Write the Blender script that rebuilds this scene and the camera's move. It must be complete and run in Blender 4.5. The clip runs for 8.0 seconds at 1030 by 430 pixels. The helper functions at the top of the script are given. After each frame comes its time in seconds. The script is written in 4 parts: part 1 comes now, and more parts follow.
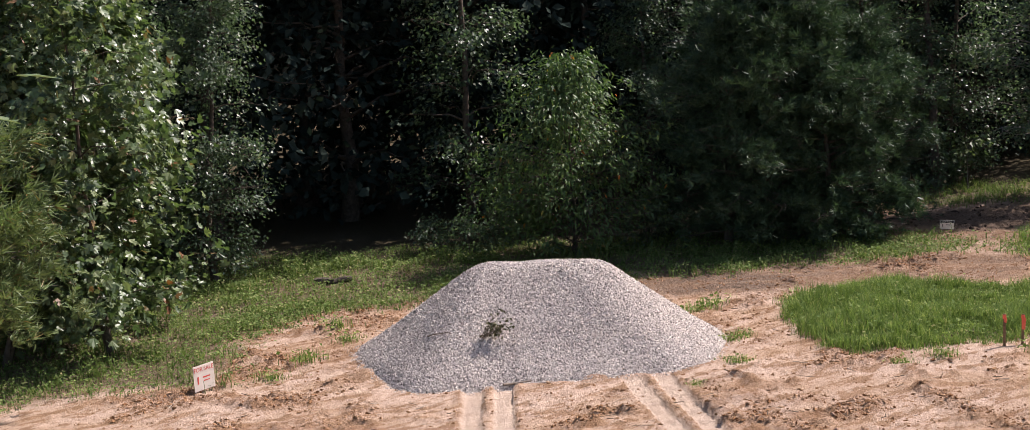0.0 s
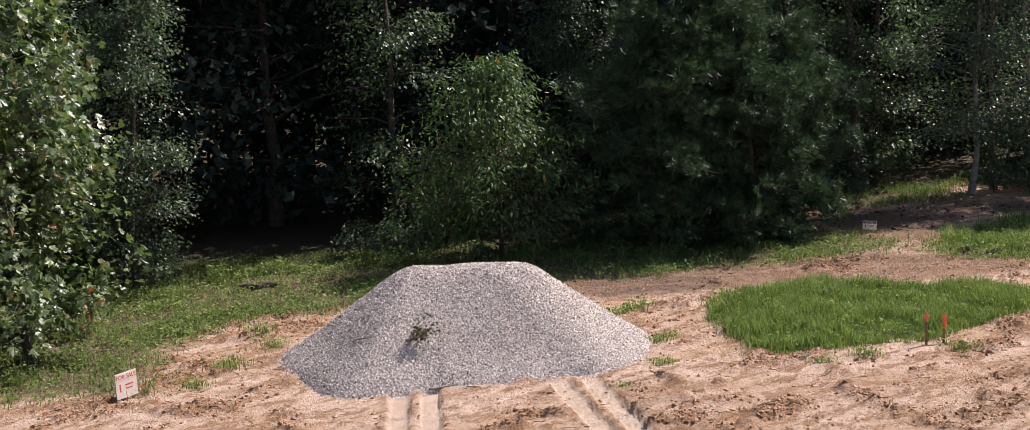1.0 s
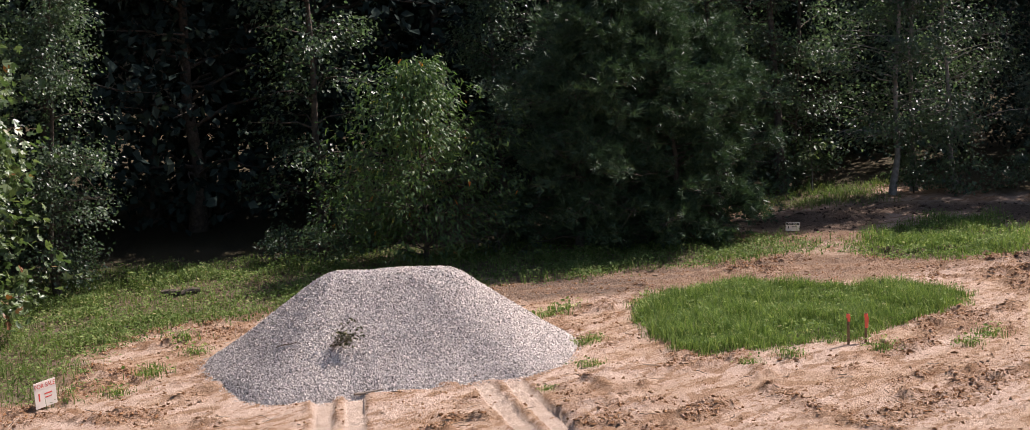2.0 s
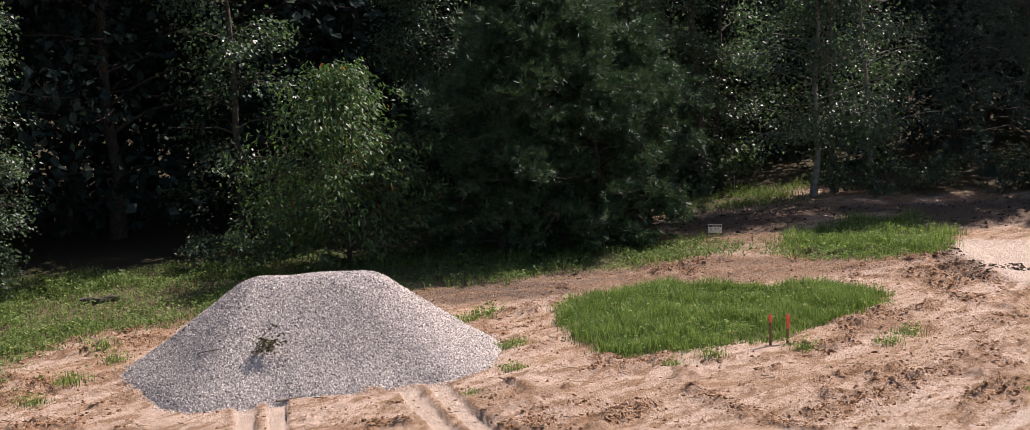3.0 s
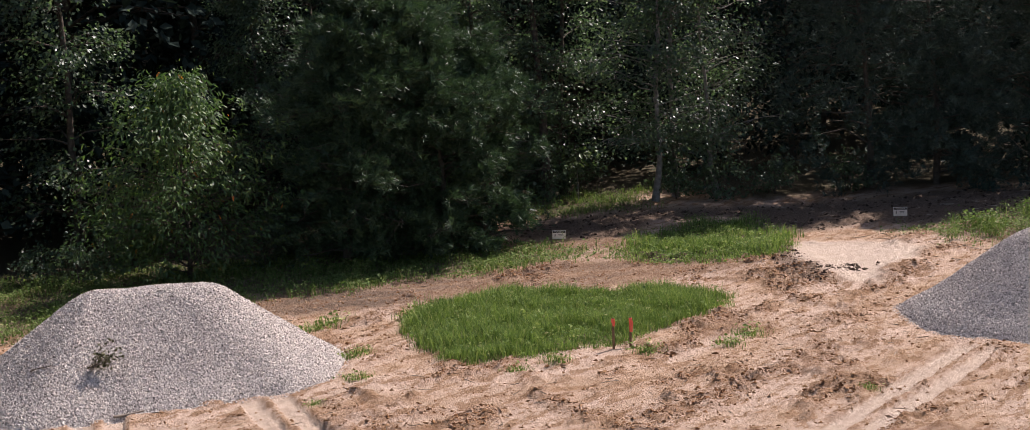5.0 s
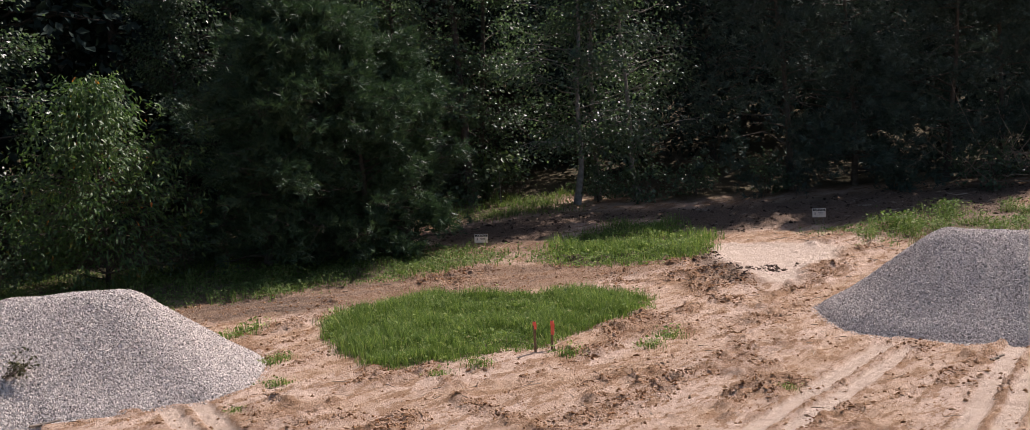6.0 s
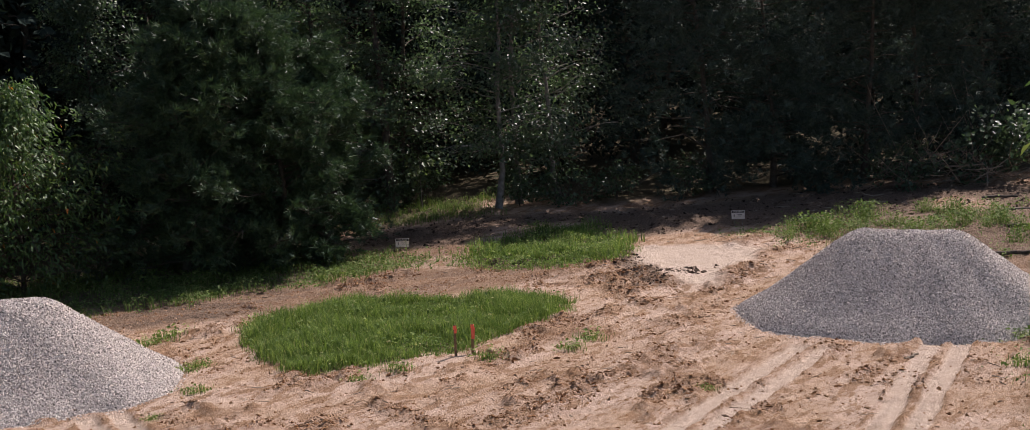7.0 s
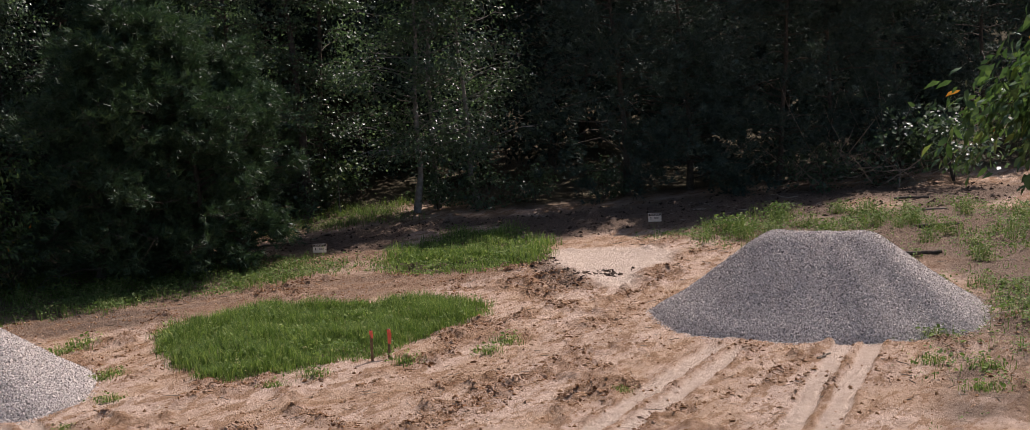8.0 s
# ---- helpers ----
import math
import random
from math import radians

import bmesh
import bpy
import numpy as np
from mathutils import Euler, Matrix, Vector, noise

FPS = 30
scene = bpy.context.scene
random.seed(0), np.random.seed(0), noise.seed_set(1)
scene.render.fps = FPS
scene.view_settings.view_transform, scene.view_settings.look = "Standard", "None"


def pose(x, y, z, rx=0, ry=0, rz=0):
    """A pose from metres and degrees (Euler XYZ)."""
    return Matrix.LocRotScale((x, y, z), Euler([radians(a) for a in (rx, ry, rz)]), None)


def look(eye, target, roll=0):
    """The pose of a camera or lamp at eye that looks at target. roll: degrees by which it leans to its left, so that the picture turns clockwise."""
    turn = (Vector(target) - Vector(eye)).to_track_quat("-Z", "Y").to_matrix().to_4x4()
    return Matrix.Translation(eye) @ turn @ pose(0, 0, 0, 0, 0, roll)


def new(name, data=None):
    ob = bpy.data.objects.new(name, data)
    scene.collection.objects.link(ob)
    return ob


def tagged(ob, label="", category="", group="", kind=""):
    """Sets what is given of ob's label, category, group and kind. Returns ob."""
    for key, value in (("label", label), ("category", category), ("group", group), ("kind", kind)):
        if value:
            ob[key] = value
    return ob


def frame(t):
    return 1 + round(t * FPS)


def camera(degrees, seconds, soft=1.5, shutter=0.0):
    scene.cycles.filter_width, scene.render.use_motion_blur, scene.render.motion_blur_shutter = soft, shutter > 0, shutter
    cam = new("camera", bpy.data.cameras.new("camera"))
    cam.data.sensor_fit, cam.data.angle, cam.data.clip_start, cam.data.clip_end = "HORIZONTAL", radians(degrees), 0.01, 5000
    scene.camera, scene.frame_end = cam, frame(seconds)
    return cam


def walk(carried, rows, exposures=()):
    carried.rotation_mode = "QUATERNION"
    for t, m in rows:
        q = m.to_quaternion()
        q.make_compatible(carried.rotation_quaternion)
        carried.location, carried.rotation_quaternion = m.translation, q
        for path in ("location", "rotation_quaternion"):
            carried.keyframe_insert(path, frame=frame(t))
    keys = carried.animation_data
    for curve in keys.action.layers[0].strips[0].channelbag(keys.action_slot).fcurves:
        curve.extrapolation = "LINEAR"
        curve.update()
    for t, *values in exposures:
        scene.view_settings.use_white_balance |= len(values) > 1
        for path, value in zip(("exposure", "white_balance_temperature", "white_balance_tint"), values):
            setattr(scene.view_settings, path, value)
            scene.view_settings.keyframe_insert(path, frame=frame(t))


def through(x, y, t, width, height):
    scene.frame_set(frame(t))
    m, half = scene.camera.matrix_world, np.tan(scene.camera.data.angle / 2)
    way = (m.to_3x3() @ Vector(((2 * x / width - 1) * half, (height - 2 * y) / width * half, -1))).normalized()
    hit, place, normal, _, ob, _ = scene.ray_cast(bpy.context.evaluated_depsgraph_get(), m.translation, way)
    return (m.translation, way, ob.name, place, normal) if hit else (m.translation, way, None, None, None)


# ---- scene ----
cam = camera(35.49, 8.0, soft=0.8)
PATH = [
    (0.0, pose(-0.000, 0.000, 5.700, 81.087, 3.161, -0.498)),
    (0.5, pose(0.021, 0.022, 5.693, 81.080, 3.153, -1.787)),
    (1.0, pose(0.041, 0.045, 5.683, 81.078, 3.150, -3.082)),
    (1.5, pose(0.062, 0.070, 5.673, 81.080, 3.149, -4.391)),
    (2.0, pose(0.083, 0.095, 5.661, 81.085, 3.149, -5.714)),
    (2.5, pose(0.104, 0.119, 5.649, 81.092, 3.148, -7.051)),
    (3.0, pose(0.127, 0.142, 5.637, 81.100, 3.147, -8.401)),
    (3.5, pose(0.151, 0.163, 5.624, 81.109, 3.146, -9.759)),
    (4.0, pose(0.176, 0.180, 5.611, 81.117, 3.146, -11.121)),
    (4.5, pose(0.203, 0.194, 5.599, 81.125, 3.146, -12.484)),
    (5.0, pose(0.232, 0.202, 5.588, 81.133, 3.149, -13.843)),
    (5.5, pose(0.264, 0.205, 5.578, 81.138, 3.154, -15.197)),
    (6.0, pose(0.297, 0.202, 5.570, 81.142, 3.161, -16.547)),
    (6.5, pose(0.334, 0.191, 5.563, 81.144, 3.170, -17.897)),
    (7.0, pose(0.373, 0.172, 5.559, 81.143, 3.179, -19.252)),
    (7.5, pose(0.416, 0.144, 5.556, 81.140, 3.187, -20.625)),
    (8.0, pose(0.462, 0.106, 5.557, 81.135, 3.188, -22.031)),
]
# the clip darkens a little as it goes
EXPOSURES = [(0.0, 0.98, 6500, 15), (2.0, 0.92, 6500, 15), (4.0, 0.84, 6500, 15), (6.0, 0.70, 6500, 15), (8.0, 0.47, 6500, 15)]
walk(cam, PATH, EXPOSURES)

# ---- light ----
SUN_TO = Vector((0.85, 0.53, 0.0)).normalized()
SUN_EL = radians(48)
sun_dir = Vector((SUN_TO.x * math.cos(SUN_EL), SUN_TO.y * math.cos(SUN_EL), math.sin(SUN_EL)))
world = bpy.data.worlds.new("sky")
scene.world = world
world.use_nodes = True
wn = world.node_tree
sky = wn.nodes.new("ShaderNodeTexSky")
sky.sky_type = "NISHITA"
sky.sun_disc = False
sky.sun_elevation = SUN_EL
sky.sun_rotation = math.atan2(SUN_TO.x, SUN_TO.y)
sky.air_density, sky.dust_density, sky.ozone_density = 1.0, 1.5, 1.0
wn.links.new(sky.outputs[0], wn.nodes["Background"].inputs[0])
wn.nodes["Background"].inputs[1].default_value = 0.075
sun = new("sun", bpy.data.lights.new("sun", "SUN"))
sun.data.energy, sun.data.angle, sun.data.color = 5.0, radians(0.6), (1.0, 0.935, 0.88)
sun.matrix_world = look(sun_dir * 60, (0, 0, 0))


# ---- numeric helpers ----
rng = np.random.default_rng(7)


def lattice(ix, iy, seed):
    h = (ix * 374761393 + iy * 668265263 + seed * 974634777) & 0xFFFFFFFF
    h = ((h ^ (h >> 13)) * 1274126177) & 0xFFFFFFFF
    return ((h ^ (h >> 16)) & 0xFFFF) / 65535.0


def vnoise(x, y, scale, seed=0):
    """Smooth noise from 0 to 1 on arrays, with cells of that size in metres."""
    x, y = np.asarray(x, float) / scale, np.asarray(y, float) / scale
    ix, iy = np.floor(x).astype(np.int64), np.floor(y).astype(np.int64)
    fx, fy = x - ix, y - iy
    fx, fy = fx * fx * (3 - 2 * fx), fy * fy * (3 - 2 * fy)
    a, b = lattice(ix, iy, seed), lattice(ix + 1, iy, seed)
    c, d = lattice(ix, iy + 1, seed), lattice(ix + 1, iy + 1, seed)
    return (a * (1 - fx) + b * fx) * (1 - fy) + (c * (1 - fx) + d * fx) * fy


def fbm(x, y, scale, seed=0, octaves=4):
    total, amp, norm = 0, 1.0, 0.0
    for i in range(octaves):
        total = total + amp * vnoise(x, y, scale / 2**i, seed + i * 17)
        norm += amp
        amp *= 0.5
    return total / norm


def clod_field(x, y, size, seed, fill):
    """Heights from 0 to 1 of round clods of uneven size, one at most in each cell of a jittered lattice."""
    x, y = np.asarray(x, float) / size, np.asarray(y, float) / size
    ix, iy = np.floor(x).astype(np.int64), np.floor(y).astype(np.int64)
    out = np.zeros(x.shape)
    for ox in (-1, 0, 1):
        for oy in (-1, 0, 1):
            cx, cy = ix + ox, iy + oy
            px, py = cx + 0.15 + 0.7 * lattice(cx, cy, seed), cy + 0.15 + 0.7 * lattice(cx, cy, seed + 1)
            big = lattice(cx, cy, seed + 2)
            rad = (0.22 + 0.42 * lattice(cx, cy, seed + 3)) * (big < fill)
            squash = 0.7 + 0.6 * lattice(cx, cy, seed + 4)
            d2 = ((x - px) * squash) ** 2 + ((y - py) / squash) ** 2
            out = np.maximum(out, rad * np.sqrt(np.clip(1 - d2 / (rad * rad + 1e-6), 0, 1)))
    return out / 0.64


def poly_dist(x, y, pts):
    """Signed distance to a closed outline, positive inside."""
    x, y = np.asarray(x, float), np.asarray(y, float)
    inside, dist = np.zeros(x.shape, bool), np.full(x.shape, 1e9)
    for (x0, y0), (x1, y1) in zip(pts, pts[1:] + pts[:1]):
        dx, dy = x1 - x0, y1 - y0
        s = np.clip(((x - x0) * dx + (y - y0) * dy) / (dx * dx + dy * dy), 0, 1)
        dist = np.minimum(dist, np.hypot(x - x0 - s * dx, y - y0 - s * dy))
        cross = ((y0 > y) != (y1 > y)) & (x < dx * (y - y0) / (dy if dy else 1e-9) + x0)
        inside ^= cross
    return np.where(inside, dist, -dist)


def seg_dist(x, y, a, b):
    dx, dy = b[0] - a[0], b[1] - a[1]
    n = math.hypot(dx, dy)
    s = ((x - a[0]) * dx + (y - a[1]) * dy) / (n * n)
    side = ((x - a[0]) * dy - (y - a[1]) * dx) / n
    c = np.clip(s, 0, 1)
    return np.hypot(x - a[0] - c * dx, y - a[1] - c * dy), side, s * n, n


def sstep(a, b, v):
    t = np.clip((v - a) / (b - a), 0, 1)
    return t * t * (3 - 2 * t)


def mesh_np(name, verts, faces, material, smooth=False):
    """A mesh from arrays: faces is (n, 3) or (n, 4)."""
    verts, faces = np.asarray(verts, np.float32), np.asarray(faces, np.int32)
    me = bpy.data.meshes.new(name)
    k = faces.shape[1]
    me.vertices.add(len(verts))
    me.vertices.foreach_set("co", verts.ravel())
    me.loops.add(faces.size)
    me.loops.foreach_set("vertex_index", faces.ravel())
    me.polygons.add(len(faces))
    me.polygons.foreach_set("loop_start", np.arange(0, faces.size, k, dtype=np.int32))
    me.polygons.foreach_set("use_smooth", np.full(len(faces), smooth))
    me.update(calc_edges=True)
    me.validate()
    me.materials.append(material)
    return me


def part(name, me, parent=None, label=""):
    ob = new(name, me)
    if parent:
        ob.parent = parent
    return tagged(ob, label)


def bm_mesh(name, bm, material, smooth=False):
    me = bpy.data.meshes.new(name)
    bm.to_mesh(me)
    bm.free()
    for p in me.polygons:
        p.use_smooth = smooth
    me.materials.append(material)
    return me


def scatter(tv, tf, pos, rot, scale, jitter=0.0, r=rng):
    """Copies of a template (vertices tv, faces tf) at pos, turned by rot (n, 3, 3), in one pair of arrays."""
    n, k = len(pos), len(tv)
    scale = np.asarray(scale, float)
    scale = scale[:, None] * np.ones(3) if scale.ndim == 1 else scale
    t = np.broadcast_to(tv, (n, k, 3))
    if jitter:
        t = t + r.normal(0, jitter, (n, k, 3))
    v = np.einsum("nij,nkj->nki", rot, t * scale[:, None, :]) + np.asarray(pos)[:, None, :]
    f = np.asarray(tf)[None] + (np.arange(n) * k)[:, None, None]
    return v.reshape(-1, 3), f.reshape(-1, np.asarray(tf).shape[1])


def random_turns(n, r=rng):
    q = r.normal(size=(n, 4))
    q /= np.linalg.norm(q, axis=1, keepdims=True)
    w, x, y, z = q.T
    return np.stack([np.stack([1 - 2 * (y * y + z * z), 2 * (x * y - z * w), 2 * (x * z + y * w)], -1),
                     np.stack([2 * (x * y + z * w), 1 - 2 * (x * x + z * z), 2 * (y * z - x * w)], -1),
                     np.stack([2 * (x * z - y * w), 2 * (y * z + x * w), 1 - 2 * (x * x + y * y)], -1)], 1)


def frames_from(along, normal):
    """Turns whose x axis is along and whose z axis is near normal."""
    x = along / (np.linalg.norm(along, axis=1, keepdims=True) + 1e-9)
    z = normal - (normal * x).sum(1, keepdims=True) * x
    z /= np.linalg.norm(z, axis=1, keepdims=True) + 1e-9
    return np.stack([x, np.cross(z, x), z], 2)


def tube(points, radii, sides=6):
    """Vertices and quads of a tapered tube along points."""
    p = np.asarray(points, float)
    t = np.gradient(p, axis=0)
    t /= np.linalg.norm(t, axis=1, keepdims=True) + 1e-9
    ref = np.where(np.abs(t[:, 2:3]) > 0.9, [[1.0, 0, 0]], [[0, 0, 1.0]])
    u = np.cross(t, ref)
    u /= np.linalg.norm(u, axis=1, keepdims=True) + 1e-9
    w = np.cross(t, u)
    a = np.linspace(0, 2 * math.pi, sides, endpoint=False)
    ring = p[:, None] + np.asarray(radii)[:, None, None] * (np.cos(a)[None, :, None] * u[:, None] + np.sin(a)[None, :, None] * w[:, None])
    v = ring.reshape(-1, 3)
    f = []
    for i in range(len(p) - 1):
        for j in range(sides):
            f.append((i * sides + j, i * sides + (j + 1) % sides, (i + 1) * sides + (j + 1) % sides, (i + 1) * sides + j))
    return v, np.array(f)


def join(pieces):
    vs, fs, n = [], [], 0
    for v, f in pieces:
        vs.append(v)
        fs.append(np.asarray(f) + n)
        n += len(v)
    return np.concatenate(vs), np.concatenate(fs)


# ---- materials ----
def material(name):
    m = bpy.data.materials.new(name)
    m.use_nodes = True
    nt = m.node_tree
    return m, nt, nt.nodes["Principled BSDF"]


def add(nt, kind, **props):
    n = nt.nodes.new(kind)
    for k, v in props.items():
        n.inputs[k].default_value = v
    return n


def ramp(nt, stops):
    n = nt.nodes.new("ShaderNodeValToRGB")
    els = n.color_ramp.elements
    while len(els) < len(stops):
        els.new(0.5)
    for e, (at, c) in zip(els, stops):
        e.position, e.color = at, (*c, 1)
    return n


def mix(nt, fac, a, b, mode="MIX"):
    n = nt.nodes.new("ShaderNodeMix")
    n.data_type, n.blend_type = "RGBA", mode
    for sock, val in ((n.inputs[0], fac), (n.inputs[6], a), (n.inputs[7], b)):
        if hasattr(val, "links"):
            nt.links.new(val, sock)
        else:
            sock.default_value = val if isinstance(val, float) else (*val, 1)
    return n.outputs[2]


def noise_tex(nt, scale, detail=6.0, rough=0.6):
    co = nt.nodes.new("ShaderNodeTexCoord")
    n = add(nt, "ShaderNodeTexNoise", Scale=scale, Detail=detail, Roughness=rough)
    nt.links.new(co.outputs["Object"], n.inputs["Vector"])
    return n.outputs["Fac"]


def bump(nt, bsdf, height, strength, distance):
    b = add(nt, "ShaderNodeBump", Strength=strength, Distance=distance)
    nt.links.new(height, b.inputs["Height"])
    nt.links.new(b.outputs[0], bsdf.inputs["Normal"])


def dirt_material():
    m, nt, b = material("bare_soil")
    zone = nt.nodes.new("ShaderNodeAttribute")
    zone.attribute_name = "zone"
    sep = nt.nodes.new("ShaderNodeSeparateColor")
    nt.links.new(zone.outputs["Color"], sep.inputs[0])
    mid, fine = noise_tex(nt, 3.5, 9, 0.72), noise_tex(nt, 34.0, 6, 0.75)
    tan = ramp(nt, [(0.30, (0.24, 0.142, 0.088)), (0.44, (0.45, 0.312, 0.225)), (0.64, (0.595, 0.435, 0.338))])
    nt.links.new(mid, tan.inputs[0])
    stretch = nt.nodes.new("ShaderNodeMapping")
    stretch.vector_type = "TEXTURE"
    stretch.inputs["Rotation"].default_value = (0, 0, radians(37))
    stretch.inputs["Scale"].default_value = (2.4, 1.0, 1.0)
    place = nt.nodes.new("ShaderNodeTexCoord")
    nt.links.new(place.outputs["Object"], stretch.inputs["Vector"])
    hue = ramp(nt, [(0.42, (0.35, 0.213, 0.12)), (0.57, (0.51, 0.372, 0.292))])
    lanes = add(nt, "ShaderNodeTexNoise", Scale=0.9, Detail=7.0, Roughness=0.62)
    nt.links.new(stretch.outputs[0], lanes.inputs["Vector"])
    nt.links.new(lanes.outputs["Fac"], hue.inputs[0])
    col = mix(nt, 0.48, tan.outputs[0], hue.outputs[0])
    crumbs = ramp(nt, [(0.38, (0.45, 0.34, 0.27)), (0.44, (1, 1, 1))])
    nt.links.new(noise_tex(nt, 15.0, 7, 0.75), crumbs.inputs[0])
    col = mix(nt, 0.6, col, crumbs.outputs[0], "MULTIPLY")
    patchy = add(nt, "ShaderNodeTexNoise", Scale=4.0, Detail=14.0, Roughness=0.76)
    nt.links.new(stretch.outputs[0], patchy.inputs["Vector"])
    pm = ramp(nt, [(0.51, (0, 0, 0)), (0.545, (0.8, 0.8, 0.8))])
    nt.links.new(patchy.outputs["Fac"], pm.inputs[0])
    col = mix(nt, pm.outputs[0], col, (0.25, 0.138, 0.073))
    torn = ramp(nt, [(0.34, (0.13, 0.063, 0.031)), (0.5, (0.23, 0.122, 0.064)), (0.64, (0.37, 0.235, 0.15))])
    nt.links.new(noise_tex(nt, 16.0, 10, 0.75), torn.inputs[0])
    ragged = add(nt, "ShaderNodeMapRange", **{"From Min": 0.40, "From Max": 0.56, "To Min": 0.25, "To Max": 1.0})
    nt.links.new(noise_tex(nt, 6.0, 10, 0.72), ragged.inputs[0])
    wet = nt.nodes.new("ShaderNodeMath")
    wet.operation = "MULTIPLY"
    nt.links.new(zone.outputs["Alpha"], wet.inputs[0])
    nt.links.new(ragged.outputs[0], wet.inputs[1])
    col = mix(nt, wet.outputs[0], col, torn.outputs[0])
    mulch = ramp(nt, [(0.3, (0.045, 0.03, 0.021)), (0.5, (0.135, 0.09, 0.063)), (0.68, (0.27, 0.19, 0.14))])
    nt.links.new(fine, mulch.inputs[0])
    col = mix(nt, sep.outputs["Blue"], col, mulch.outputs[0])
    sand = ramp(nt, [(0.3, (0.47, 0.355, 0.275)), (0.7, (0.57, 0.445, 0.36))])
    nt.links.new(mid, sand.inputs[0])
    col = mix(nt, sep.outputs["Green"], col, sand.outputs[0])
    humus = ramp(nt, [(0.35, (0.035, 0.03, 0.018)), (0.65, (0.12, 0.095, 0.055))])
    nt.links.new(fine, humus.inputs[0])
    col = mix(nt, sep.outputs["Red"], col, humus.outputs[0])
    nt.links.new(col, b.inputs["Base Color"])
    b.inputs["Roughness"].default_value = 0.95
    b.inputs["Specular IOR Level"].default_value = 0.15
    rough = noise_tex(nt, 12.0, 10, 0.75)
    both = nt.nodes.new("ShaderNodeMath")
    nt.links.new(fine, both.inputs[0])
    nt.links.new(rough, both.inputs[1])
    bump(nt, b, both.outputs[0], 1.0, 0.05)
    return m


def island_material(name, stops, rough=0.9, spec=0.3, grain=60.0, amount=0.35, bump_d=0.0):
    """A colour of its own for each loose piece, with fine grain."""
    m, nt, b = material(name)
    geo = nt.nodes.new("ShaderNodeNewGeometry")
    r = ramp(nt, stops)
    nt.links.new(geo.outputs["Random Per Island"], r.inputs[0])
    n = noise_tex(nt, grain, 4)
    g = ramp(nt, [(0.3, (0.5, 0.5, 0.5)), (0.7, (1, 1, 1))])
    nt.links.new(n, g.inputs[0])
    col = mix(nt, amount, r.outputs[0], g.outputs[0], "MULTIPLY")
    nt.links.new(col, b.inputs["Base Color"])
    b.inputs["Roughness"].default_value = rough
    b.inputs["Specular IOR Level"].default_value = spec
    if bump_d:
        bump(nt, b, n, 0.5, bump_d)
    return m


def leaf_material(name, stops, rough=0.45, through=0.3, spec=0.5):
    m, nt, b = material(name)
    geo = nt.nodes.new("ShaderNodeNewGeometry")
    r = ramp(nt, stops)
    nt.links.new(geo.outputs["Random Per Island"], r.inputs[0])
    n = noise_tex(nt, 2.4, 5)
    g = ramp(nt, [(0.35, (0.5, 0.55, 0.5)), (0.65, (1, 1, 1))])
    nt.links.new(n, g.inputs[0])
    col = mix(nt, 0.6, r.outputs[0], g.outputs[0], "MULTIPLY")
    nt.links.new(col, b.inputs["Base Color"])
    b.inputs["Roughness"].default_value = rough
    b.inputs["Specular IOR Level"].default_value = spec
    tl = nt.nodes.new("ShaderNodeBsdfTranslucent")
    bright = mix(nt, 1.0, col, (1.25, 1.4, 0.9), "MULTIPLY")
    nt.links.new(bright, tl.inputs["Color"])
    ms = nt.nodes.new("ShaderNodeMixShader")
    ms.inputs[0].default_value = through
    nt.links.new(b.outputs[0], ms.inputs[1])
    nt.links.new(tl.outputs[0], ms.inputs[2])
    nt.links.new(ms.outputs[0], nt.nodes["Material Output"].inputs["Surface"])
    return m


def plain_material(name, c0, c1, scale, rough=0.8, spec=0.3, bump_d=0.0):
    m, nt, b = material(name)
    n = noise_tex(nt, scale, 6)
    r = ramp(nt, [(0.3, c0), (0.7, c1)])
    nt.links.new(n, r.inputs[0])
    nt.links.new(r.outputs[0], b.inputs["Base Color"])
    b.inputs["Roughness"].default_value = rough
    b.inputs["Specular IOR Level"].default_value = spec
    if bump_d:
        bump(nt, b, n, 0.7, bump_d)
    return m


M_SOIL = dirt_material()
M_STONE = island_material("crushed_stone", [(0.0, (0.22, 0.195, 0.18)), (0.22, (0.45, 0.40, 0.365)), (0.55, (0.63, 0.555, 0.505)), (1.0, (0.78, 0.685, 0.62))], 0.95, 0.04, 90.0, 0.45, 0.004)


